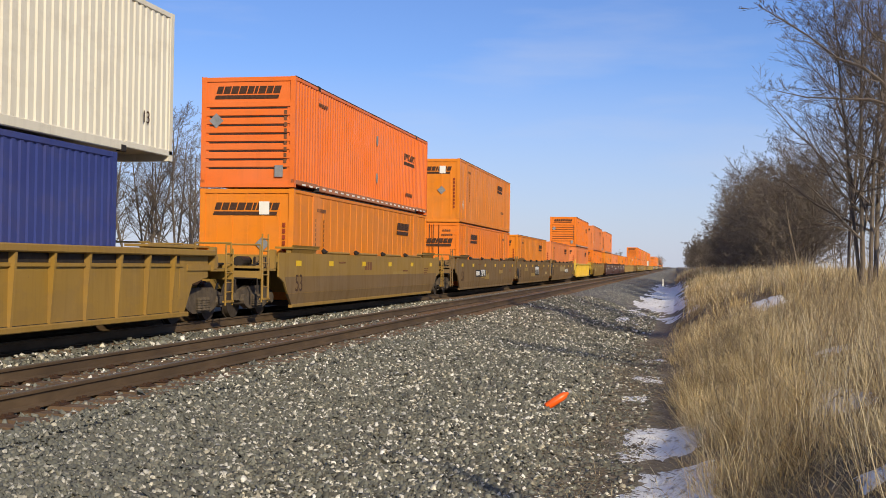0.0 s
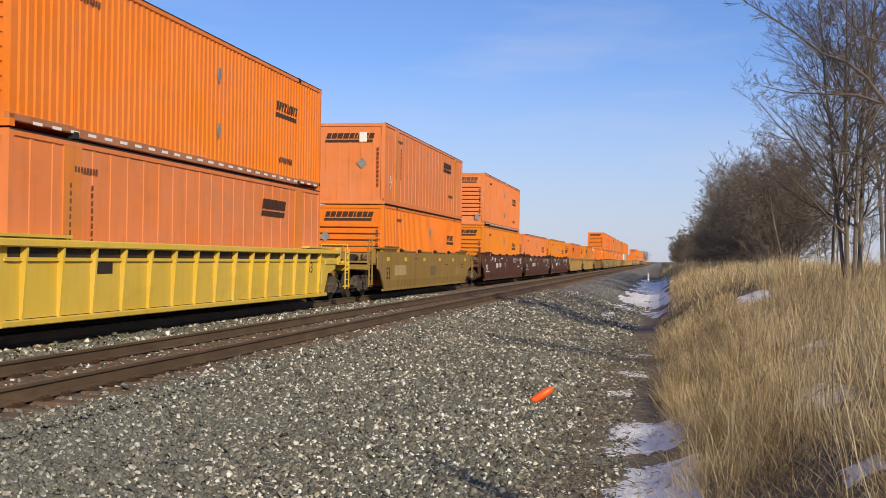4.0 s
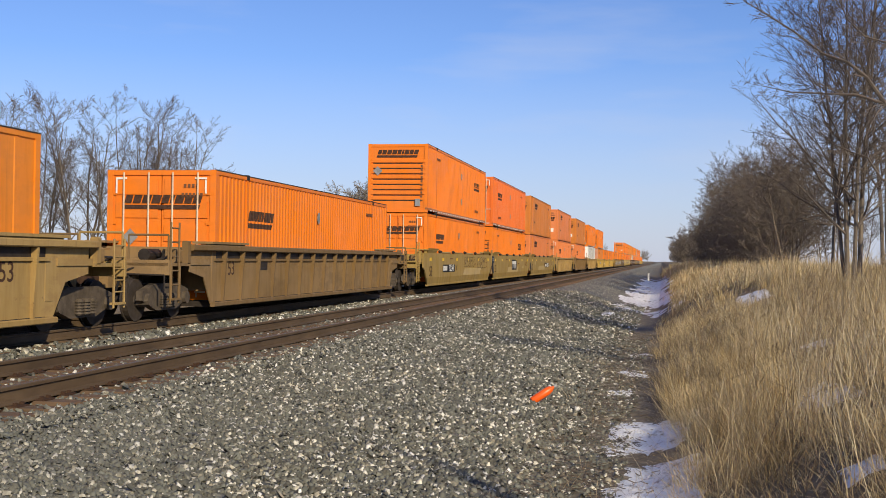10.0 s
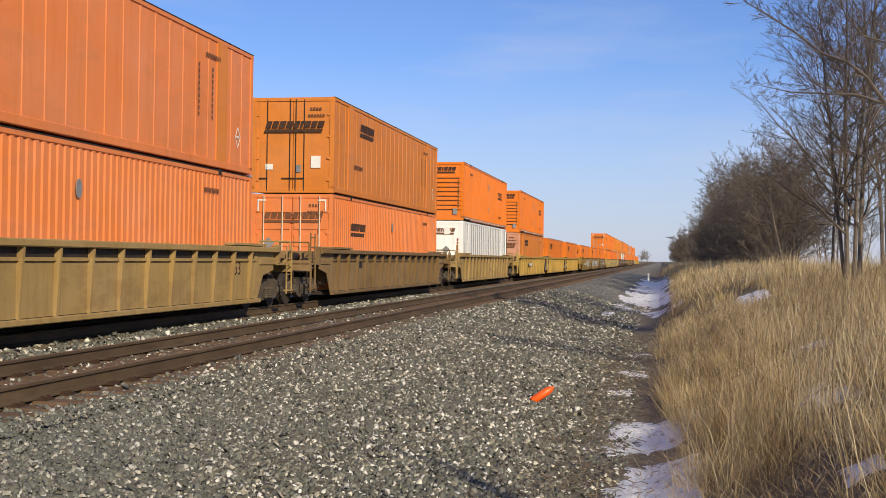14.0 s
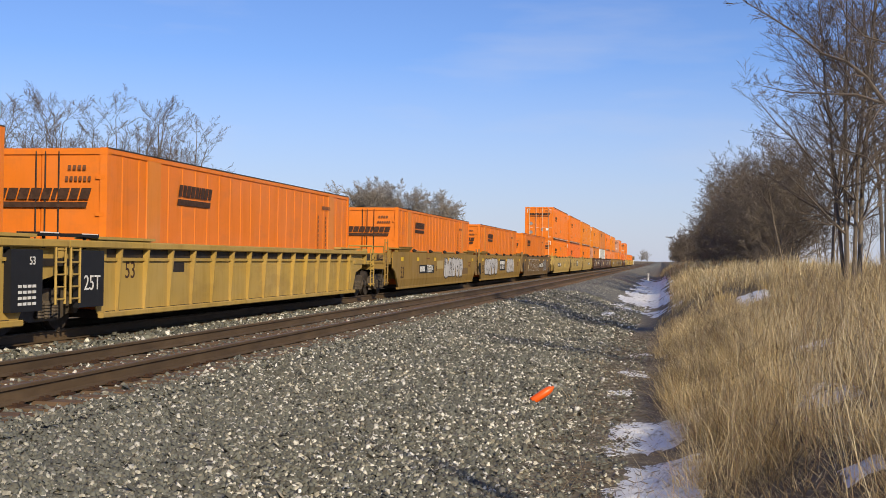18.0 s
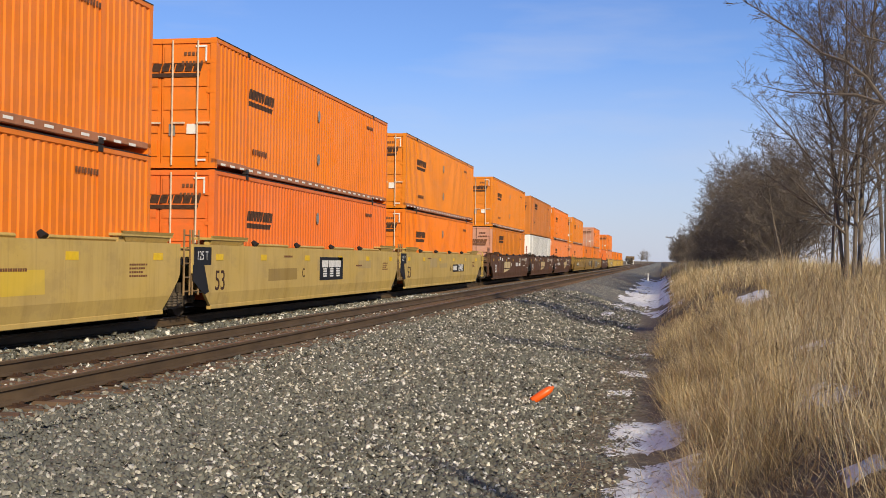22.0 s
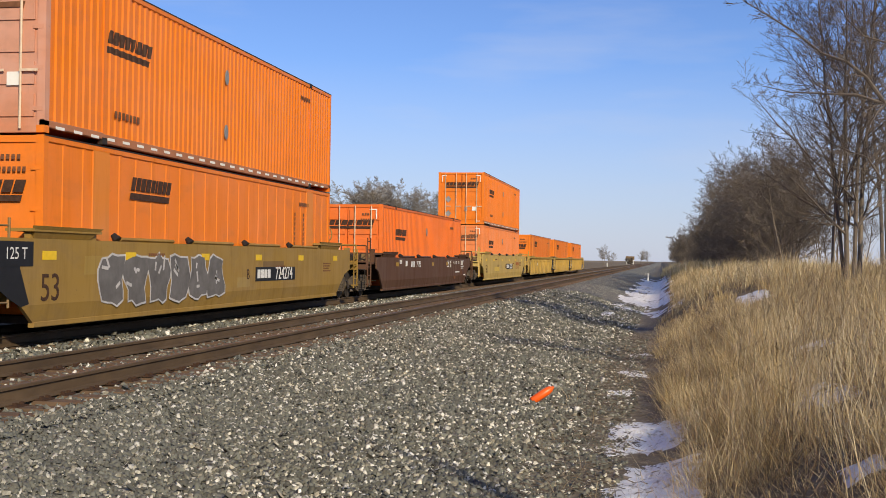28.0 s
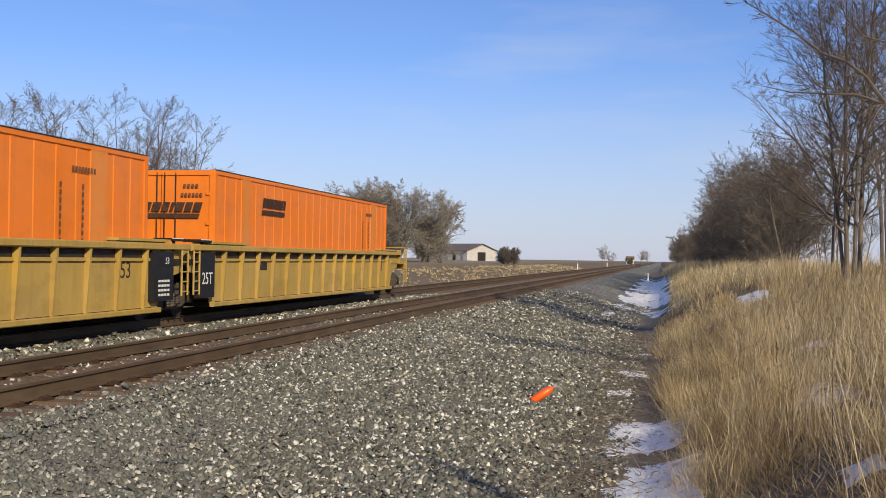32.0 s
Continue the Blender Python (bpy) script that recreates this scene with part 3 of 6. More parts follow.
# ---- trees ----
def grow(g_trunk, g_crown, rng, p, d, length, r, level, opt, twigs=None):
    """A limb that bends and forks; thick wood goes to the trunk mesh, thin wood to the crown."""
    n = opt["steps"][min(level, len(opt["steps"]) - 1)]
    pos, way = Vector(p), Vector(d).normalized()
    step = length / n
    for k in range(n):
        bend = Vector((rng.gauss(0, 1), rng.gauss(0, 1), rng.gauss(0, 0.6))) * opt["wobble"] * (opt["stiff"] if level == 0 else 1)
        way = (way + bend + Vector((0, 0, opt["up"] * (1 if level else 0.3)))).normalized()
        nxt = pos + way * step
        r0, r1 = r * (1 - 0.75 * k / n), r * (1 - 0.75 * (k + 1) / n)
        tgt = g_trunk if level == 0 else g_crown
        tgt.tube(pos, nxt, max(r0, opt["fine"]), max(r1, opt["fine"] * (0.3 if level == opt["depth"] and k == n - 1 else 1)), (7 if level == 0 else 5 if level == 1 else 3), False)
        if level < opt["depth"] and (k + 1) / n > opt["bare"][min(level, len(opt["bare"]) - 1)]:
            lo, hi = opt["forks"][min(level, len(opt["forks"]) - 1)]
            for _ in range(rng.randint(lo, hi)):
                side = Vector((rng.gauss(0, 1), rng.gauss(0, 1), rng.gauss(0, 0.4))).normalized()
                nd = (way * opt["ahead"] + side * opt["open"]).normalized()
                left = 1 - 0.55 * (k + 1) / n
                grow(g_trunk, g_crown, rng, nxt, nd, length * opt["short"] * left * rng.uniform(0.75, 1.2), max(r1 * 0.62, opt["fine"]), level + 1, opt)
        pos = nxt


def tree_mesh(seed, opt, stems=1, spread=0.3, lean=(0, 0)):
    rng = random.Random(seed)
    a, b = Geo(), Geo()
    for s in range(stems):
        ang = rng.random() * 6.283
        off = Vector((math.cos(ang), math.sin(ang), 0)) * spread * (0 if stems == 1 else rng.uniform(0.4, 1))
        d = Vector((off.x * 0.35 + lean[0] + rng.gauss(0, 0.04), off.y * 0.35 + lean[1] + rng.gauss(0, 0.04), 1))
        grow(a, b, rng, off - Vector((0, 0, 0.25)), d, opt["tall"] * rng.uniform(0.85, 1.1), opt["girth"] * rng.uniform(0.8, 1.1), 0, opt)
    return a, b


TALL = dict(tall=10.5, girth=0.085, depth=4, steps=(11, 7, 5, 4, 3), bare=(0.2, 0.1, 0.1, 0.1), forks=((1, 2), (1, 2), (1, 2), (1, 1)), wobble=0.14, up=0.03,
            ahead=0.80, open=0.72, short=0.45, fine=0.0033, stiff=0.18)
SLIM = dict(TALL, tall=7.4, girth=0.06, depth=4, steps=(10, 6, 4, 3, 2), bare=(0.10, 0.1, 0.1, 0.1), forks=((1, 3), (1, 3), (1, 2), (1, 1)), wobble=0.14, short=0.47, up=0.03, open=0.78, fine=0.0055, stiff=0.35)
LACY = dict(TALL, tall=7.8, girth=0.08, steps=(9, 6, 5, 3, 2), open=0.66, ahead=0.8, up=0.02, wobble=0.13, forks=((1, 2), (1, 2), (1, 2), (0, 1)), short=0.47, bare=(0.2, 0.1, 0.1, 0.1), fine=0.0052, stiff=0.35)
BUSHY = dict(tall=5.4, girth=0.03, depth=3, steps=(8, 5, 4, 2), bare=(0.06, 0.05, 0.1), forks=((2, 3), (1, 3), (1, 2)), wobble=0.16, up=0.02, ahead=0.65, open=0.80, short=0.45, fine=0.0060, stiff=0.4)
FARTREE = dict(tall=9.0, girth=0.15, depth=3, steps=(8, 6, 5, 3), bare=(0.16, 0.1, 0.1), forks=((2, 3), (2, 3), (2, 3)), wobble=0.10, up=0.05, ahead=0.75, open=0.7, short=0.50, fine=0.012, stiff=0.4)
DOME = dict(FARTREE, tall=7.4, girth=0.09, bare=(0.1, 0.05, 0.05), forks=((2, 3), (1, 3), (1, 2)), wobble=0.12, up=0.02, open=0.8, short=0.55, fine=0.012)


LIMB_A = ((5.05, 17, 2.5), (3.9, 17, 3.0), (3.06, 17, 3.58), (2.80, 17, 3.96), (2.54, 17, 4.18), (2.20, 17, 4.31), (1.81, 17, 4.63), (1.45, 17, 4.87), (1.12, 17, 5.08))
LIMB_B = ((3.06, 17, 3.58), (2.67, 17, 3.72), (2.25, 17, 3.74), (1.77, 17, 3.77), (1.39, 17, 3.86))
LIMB_C = ((5.0, 17.1, 4.0), (3.9, 17, 4.2), (3.05, 17, 4.45), (2.76, 17, 4.54), (2.53, 17, 4.79), (2.41, 17, 5.07), (2.2, 17, 5.6))
LIMB_D = ((5.2, 17.1, 1.9), (3.9, 17.2, 2.15), (3.07, 17.3, 2.55), (2.89, 17.4, 2.87), (2.68, 17.5, 2.96), (2.43, 17.6, 3.09), (2.1, 17.8, 3.4))


def limb_tree():
    """A tree at the edge of the bank whose limbs hang over the grass."""
    rng = random.Random(91)
    o = thing("overhanging_tree", "bare tree at the bank's edge with long limbs over the grass", "tree", "bare trees on the bank")
    x0, y0 = 5.3, 17.2
    base = Vector((x0, y0, height(x0, y0) - 0.2))
    trunk, crown = Geo(), Geo()
    stem = [base, Vector((5.2, 17.1, 1.9)), Vector((5.05, 17.0, 2.5)), Vector((5.0, 17.1, 4.0)), Vector((5.2, 17.2, 6.5))]
    opt = dict(TALL, fine=0.0026, steps=(3, 5, 4, 3, 2), forks=((1, 2), (1, 3), (1, 2), (1, 2)), wobble=0.16, short=0.60)

    def run(pts, r0, r1, level, every):
        for k in range(len(pts) - 1):
            n = 3
            for q in range(n):
                u0, u1 = q / n, (q + 1) / n
                jit = Vector((rng.gauss(0, 0.02), rng.gauss(0, 0.04), rng.gauss(0, 0.02)))
                a, b = pts[k].lerp(pts[k + 1], u0), pts[k].lerp(pts[k + 1], u1)
                f0 = (k + u0) / (len(pts) - 1)
                f1 = (k + u1) / (len(pts) - 1)
                crown.tube(a, b, r0 + (r1 - r0) * f0, r0 + (r1 - r0) * f1, 6, False)
                for _ in range(every):
                    side = Vector((rng.gauss(0.1, 0.8), rng.gauss(0, 1), rng.gauss(0.1, 0.8))).normalized()
                    d = ((b - a).normalized() * 0.7 + side * 0.8).normalized()
                    grow(trunk, crown, rng, b + jit * 0, d, rng.uniform(0.35, 0.95) * (1.15 - 0.8 * f1), max(0.003, (r0 + (r1 - r0) * f1) * 0.40), 2, opt)

    for k in range(len(stem) - 1):
        trunk.tube(stem[k], stem[k + 1], 0.17 - 0.025 * k, 0.145 - 0.025 * k, 9, False)
    run([Vector(q) for q in LIMB_A], 0.040, 0.005, 1, 2)
    run([Vector(q) for q in LIMB_B], 0.022, 0.004, 1, 2)
    run([Vector(q) for q in LIMB_C], 0.020, 0.005, 1, 2)
    run([Vector(q) for q in LIMB_D], 0.022, 0.005, 1, 2)
    part("trunk", trunk, BARK, o)
    part("crown", crown, TWIG, o, "bare crown of thin twigs")


def tree(name, seed, opt, bark, twig, label, group, places, stems=1, spread=0.3, lean=(0, 0), category="tree"):
    a, b = tree_mesh(seed, opt, stems, spread, lean)
    first = None
    for x, y, turn, size in places:
        m = pose(x, y, height(x, y), 0, 0, turn)
        if first is None:
            first = thing(name, label, category, group)
            part("trunk", a, bark, first) if stems == 1 else tagged(part("woody_base", a, bark, first), kind="stuff")
            part("crown", b, twig, first, "bare crown of thin twigs")
            first.matrix_basis = m
            first.scale = (size, size, size)
        else:
            o = copy_thing(first, m)
            o.scale = (size, size, size)


def trees():
    bank = "bare trees on the bank"
    limb_tree()
    tree("bare_tree", 21, dict(TALL, short=0.52, bare=(0.14, 0.1, 0.1, 0.1)), BARK, TWIG, "tall bare many-stemmed tree on the grassy bank", bank, [(4.72, 30.5, 165, 0.78)], 4, 0.28)
    # the second tree is unseen, added to cast the shadow streak on near ballast
    tree("bare_tree", 25, dict(TALL, tall=7.6, girth=0.2, wobble=0.06, open=0.45, short=0.22), BARK, TWIG, "slender bare tree on the bank above the tracks", bank, [(6.9, -2.35, 0, 1.0)], 1)
    tree("bare_tree", 22, TALL, BARK, TWIG, "tall bare tree with spreading limbs above the bank", bank, [(6.4, 33, 0, 1.0), (5.7, 41, 250, 0.85), (7.4, 50, 130, 0.9), (7.0, 39, 80, 0.95), (8.4, 46, 200, 1.05), (9.5, 36, 20, 1.0), (7.4, 27.5, 140, 0.95)], 1)
    tree("slim_tree", 31, SLIM, BARK, TWIG, "slender bare tree in the trackside scrub", bank,
         [(7.6, 72, 0, 1.2), (9.6, 70, 100, 0.75), (8.4, 84, 190, 1.2), (11.0, 86, 60, 0.8), (9.4, 98, 250, 1.2), (11.2, 112, 20, 1.3), (9.6, 130, 140, 1.2), (9.4, 150, 10, 1.0), (9.8, 60, 200, 0.6)], 2, 0.5)
    scrub = "dense scrub along the bank"
    for k, seed in enumerate((41, 42, 43)):
        spots = []
        rng = random.Random(seed)
        for i in range(14):
            y = 58 + 7.4 * i + 2.4 * k + rng.uniform(-1.5, 1.5)
            x = 7.1 + 1.5 * k + rng.uniform(-0.6, 0.6)
            if y > 9.6 * x:
                spots.append((x, y, rng.uniform(0, 360), rng.uniform(1.25, 1.7)))
        tree("scrub_bush", seed, BUSHY, SCRUB, SCRUB, "tangled leafless russet scrub on the bank", scrub, spots, 6, 0.9, category="bush")
    spots = []
    rng = random.Random(77)
    for i in range(26):
        y = 160 + 13 * i
        spots.append((5.2 + rng.uniform(-0.4, 2.5) + (i % 3) * 1.5, y, rng.uniform(0, 360), rng.uniform(1.0, 1.5)))
    tree("scrub_bush", 44, dict(BUSHY, fine=0.015), SCRUB, SCRUB, "leafless scrub far along the bank", scrub, spots, 6, 1.0, category="bush")
    # the row behind the train
    row = "bare trees beyond the tracks"
    tree("trackside_tree", 51, LACY, BARK, TWIG, "slender bare tree beyond the far track", row,
         [(-26.0, 58, 0, 0.98), (-30, 60, 130, 1.0), (-36, 60, 240, 1.05), (-22.6, 58, 300, 0.55), (-33, 63, 20, 1.0), (-24.8, 57, 60, 0.85), (-28.8, 62, 170, 1.0), (-32.2, 60, 300, 1.05), (-37.5, 58, 90, 1.0)], 2, 0.5)
    tree("trackside_tree", 52, dict(LACY, tall=7.8), BARK, TWIG, "bare tree with rising branches beyond the tracks", row,
         [(-28.2, 59, 0, 1.0), (-34, 58, 70, 1.0), (-39, 61, 10, 1.0), (-24.3, 60, 200, 0.72), (-31.8, 58, 150, 1.0), (-26.8, 61, 40, 0.95), (-30.5, 63, 220, 1.05), (-35.2, 62, 310, 1.0)], 2, 0.4)
    tree("rounded_bush", 61, DOME, PALEBARK, PALETWIG, "broad rounded leafless thicket beside the line", "thicket beyond the tracks",
         [(-36.5, 160, 0, 1.5), (-39.5, 162, 90, 1.45), (-34.2, 159, 200, 1.25), (-32.2, 158, 280, 0.95), (-42, 165, 10, 1.2), (-37.8, 157, 150, 1.4), (-30.6, 162, 40, 0.65)], 5, 1.6, category="bush")
    # the pale bark and twig colours here imitate distance haze
    tree("far_tree", 71, dict(DOME, tall=6.5, bare=(0.3, 0.1, 0.1)), PALEBARK, PALETWIG, "bare tree far along the line", "far trees", [(-20, 420, 0, 0.95), (-17.5, 430, 90, 0.75), (-44, 330, 0, 0.6), (-12, 640, 200, 1.0), (-7, 660, 40, 1.1), (-60, 300, 100, 0.8), (-50, 270, 60, 1.0)], 2, 1.0)
    tree("far_bush", 72, dict(DOME, tall=3.2, short=0.6), SCRUB, SCRUB, "dark leafless bush by the field edge", "far bushes",
         [(-26, 200, 0, 0.8), (-27.5, 203, 120, 0.75), (-55, 262, 0, 0.7), (-14, 520, 30, 0.9)], 6, 0.9, category="bush")


def barn():
    b = thing("barn", "low white-walled barn with a rusty tin roof in the field", "barn")
    x0, x1, y0, y1, z = -50.0, -38.5, 255.0, 264.0, height(-44, 260)
    wall = paint("barn_white_boards", (0.52, 0.50, 0.47), 0.5, 0.8)
    roof = paint("barn_rusty_tin", (0.17, 0.13, 0.11), 0.5, 0.7)
    ring = [(y0, z - 0.3), (y1, z - 0.3), (y1, z + 2.2), ((y0 + y1) / 2, z + 3.6), (y0, z + 2.2)]
    w = part("wall", Geo().prism_x(ring, x0, x1), wall, b)
    for s, e in ((y0 - 0.4, 0), (y1 + 0.4, 1)):
        m = (y0 + y1) / 2
        lo, hi = (s, z + 2.1), (m, z + 3.72)
        q = [lo, (s, z + 2.24), (m, z + 3.86), hi]
        part("roof", Geo().prism_x(q if e == 0 else q[::-1], x0 - 0.4, x1 + 0.4), roof, b)
    for k in range(4):
        xx = x0 + 1.5 + 2.6 * k
        part("door", Geo().box(xx, xx + 1.0, y0 - 0.06, y0 - 0.01, z, z + 1.7), GREY if k % 2 else STEEL, b)
    part("end_door", Geo().box(x1 + 0.01, x1 + 0.06, y0 + 3.2, y0 + 5.6, z, z + 1.9), STEEL, b)
    pivot = Vector(((x0 + x1) / 2, (y0 + y1) / 2, 0))
    b.matrix_basis = Matrix.Translation(pivot) @ pose(0, 0, 0, 0, 0, -38) @ Matrix.Translation(-pivot)


def small_things():
    h = height(-1.45, 14.75)
    bottle = thing("plastic_bottle", "bright orange plastic bottle lying on the ballast", "bottle")
    m = Mat("orange_plastic", 0.35)
    m.color(m.mix(m.noise(20), (0.90, 0.14, 0.01), (0.80, 0.10, 0.01)))
    g = Geo()
    prof = [(0.0, 0.0), (0.0, 0.042), (0.012, 0.052), (0.24, 0.052), (0.29, 0.042), (0.32, 0.020), (0.345, 0.018)]
    n = 14
    for d, r in prof:
        g.v += [(r * math.cos(6.2832 * i / n), d, r * math.sin(6.2832 * i / n)) for i in range(n)]
    g.f = [(k * n + i, k * n + (i + 1) % n, (k + 1) * n + (i + 1) % n, (k + 1) * n + i) for k in range(len(prof) - 1) for i in range(n)]
    part("bottle_body", g, m.m, bottle, smooth=True)
    part("cap", Geo().tube((0, 0.34, 0), (0, 0.385, 0), 0.026, 0.024, 12), GREY, bottle, "pale grey cap")
    bottle.matrix_basis = pose(-1.60, 14.60, h + 0.035, 32, 0, -68)
    for x, y, hh, name in ((-1.45, 132, 0.95, "marker_post"), (-14.6, 205, 1.3, "marker_post"), (-13.8, 300, 1.2, "marker_post")):
        p = thing(name, "short white trackside marker post", "post", "marker posts")
        z = height(x, y)
        part("post", Geo().box(-0.09, 0.09, -0.06, 0.06, -0.3, hh, 0.02), STICKER, p)
        part("post_cap", Geo().box(-0.11, 0.11, -0.08, 0.08, hh, hh + 0.05), STEEL, p)
        p.matrix_basis = pose(x, y, z)
    rng = random.Random(3)
    for x, y, l, turn, label in ((-0.75, 13.6, 0.34, 60, "weathered broken board lying by the ditch"), (1.55, 12.2, 0.45, 70, "pale broken branch in the grass"), (-0.5, 20.0, 0.5, 100, "grey stick in the ditch")):
        o = thing("dead_branch", label, "branch")
        g = Geo()
        p = Vector((0, 0, 0.03))
        for k in range(4):
            q = p + Vector((l / 4, rng.uniform(-0.02, 0.02), rng.uniform(-0.01, 0.015)))
            g.tube(p, q, 0.022 - 0.003 * k, 0.019 - 0.003 * k, 6)
            p = q
        part("stick", g, PALEBARK, o)
        o.matrix_basis = pose(x, y, height(x, y), 0, 0, turn)
    house = thing("far_house", "small white house far beyond the fields", "house")
    z = height(-14, 600)
    part("wall", Geo().prism_x([(-3, -1), (3, -1), (3, 3), (0, 5), (-3, 3)], -3, 3), STICKER, house)
    part("roof", Geo().prism_x([(-3.4, 2.8), (0, 5.1), (3.4, 2.8), (3.4, 3.1), (0, 5.4), (-3.4, 3.1)][::-1], -3.3, 3.3), BROWN, house)
    house.matrix_basis = pose(-17.0, 640, z + 0.6)
    house.scale = (0.7, 0.7, 0.7)


# ---- containers: origin under the middle, door end towards -y ----
L53, WID, HIGH = 16.154, 2.591, 2.896
FLUTE = 0.232


def letters(text, size, material, parent, m, name="lettering", label=""):
    """Flat raised lettering in Blender's own font, lying in the local xy plane of m."""
    cu = bpy.data.curves.new("lettering", "FONT")
    cu.body, cu.size, cu.extrude, cu.align_x, cu.align_y = text, size, 0.003, "CENTER", "CENTER"
    tmp = new("lettering", cu)
    me = bpy.data.meshes.new_from_object(tmp)
    bpy.data.objects.remove(tmp)
    ob = part(name, me, material, parent, label)
    ob.matrix_basis = m
    return ob


FACE_X = Matrix(((0, 0, 1, 0), (1, 0, 0, 0), (0, 1, 0, 0), (0, 0, 0, 1)))  # reads along +y, faces +x
FACE_MX = Matrix(((0, 0, -1, 0), (-1, 0, 0, 0), (0, 1, 0, 0), (0, 0, 0, 1)))  # reads along -y, faces -x


def flat(g, pts, m, t=0.004):
    """A thin raised plate from (u, v) points, on the plane of m."""
    n = len(pts)
    v = [m @ Vector((u, w, 0)) for u, w in pts] + [m @ Vector((u, w, t)) for u, w in pts]
    f = [(i, (i + 1) % n, n + (i + 1) % n, n + i) for i in range(n)] + [tuple(range(n, 2 * n))]
    return g.add(v, f)


def emblem(m, w, h, flutes=None):
    """The haulier's mark as plain slanted blocks over a solid bar; flutes: (start, pitch, depth) of the sheet it is painted on."""
    at, sizes = 0.0, (0.9, 1.0, 1.05, 1.1, 0.9, 0.45, 1.05, 0.9, 1.0)
    unit = w / (sum(sizes) + 9 * 0.17)
    shapes = []

    def block(q, r, lo, hi):
        shapes.append([(q + 0.3 * lo, lo), (r + 0.3 * lo, lo), (r + 0.3 * hi, hi), (q + 0.3 * hi, hi)])
    for i, k in enumerate(sizes):
        q, r = at, at + k * unit
        block(q, r, 0.42 * h, h)
        at = r + 0.17 * unit
    block(0, w * 0.985, 0.0, 0.29 * h)
    g = Geo()
    for pts in shapes:
        if not flutes:
            flat(g, pts, m)
            continue
        start, pitch, depth = flutes
        lo, hi = min(u for u, _ in pts), max(u for u, _ in pts)
        cuts = []
        for i in range(int((lo - start) / pitch) - 2, int((hi - start) / pitch) + 2):
            b = start + i * pitch
            cuts += [(b, b + 0.36 * pitch, 0, 0), (b + 0.36 * pitch, b + 0.5 * pitch, 0, depth), (b + 0.5 * pitch, b + 0.86 * pitch, depth, depth), (b + 0.86 * pitch, b + pitch, depth, 0)]
        for a, b, d0, d1 in cuts:
            poly = clip_u(clip_u(pts, a, 1), b, -1)
            if len(poly) > 2:
                g.add([m @ Vector((u, v, -(d0 + (d1 - d0) * (u - a) / (b - a)))) for u, v in poly], [tuple(range(len(poly)))])
    return g


def clip_u(pts, at, sign):
    """The part of a convex outline on one side of u = at."""
    out = []
    for (a, b), (c, d) in zip(pts, pts[1:] + pts[:1]):
        ia, ic = sign * (a - at) >= 0, sign * (c - at) >= 0
        if ia:
            out.append((a, b))
        if ia != ic:
            out.append((at, b + (d - b) * (at - a) / (c - a)))
    return out


def code_bars(m, n, w, h, gap=0.5, upright=False):
    """A serial number as one plain bar a character."""
    g = Geo()
    for i in range(n):
        if upright:
            flat(g, [(0, -i * h * (1 + gap)), (w, -i * h * (1 + gap)), (w, -i * h * (1 + gap) + h), (0, -i * h * (1 + gap) + h)], m)
        else:
            flat(g, [(i * w * (1 + gap), 0), (i * w * (1 + gap) + w, 0), (i * w * (1 + gap) + w, h), (i * w * (1 + gap), h)], m)
    return g


def corrugated(g, x, y0, y1, z0, z1, pitch, depth, out):
    """A pressed sheet with upright flutes; out is +1 or -1."""
    n = max(1, round((y1 - y0) / pitch))
    p = (y1 - y0) / n
    prof = []
    for i in range(n):
        b = y0 + i * p
        prof += [(b, 0), (b + 0.36 * p, 0), (b + 0.5 * p, depth), (b + 0.86 * p, depth)]
    prof.append((y1, 0))
    v, f = [], []
    for y, d in prof:
        v += [(x - out * d, y, z0), (x - out * d, y, z1)]
    for i in range(len(prof) - 1):
        q = (2 * i, 2 * i + 2, 2 * i + 3, 2 * i + 1)
        f.append(q if out > 0 else q[::-1])
    g.add(v, f)


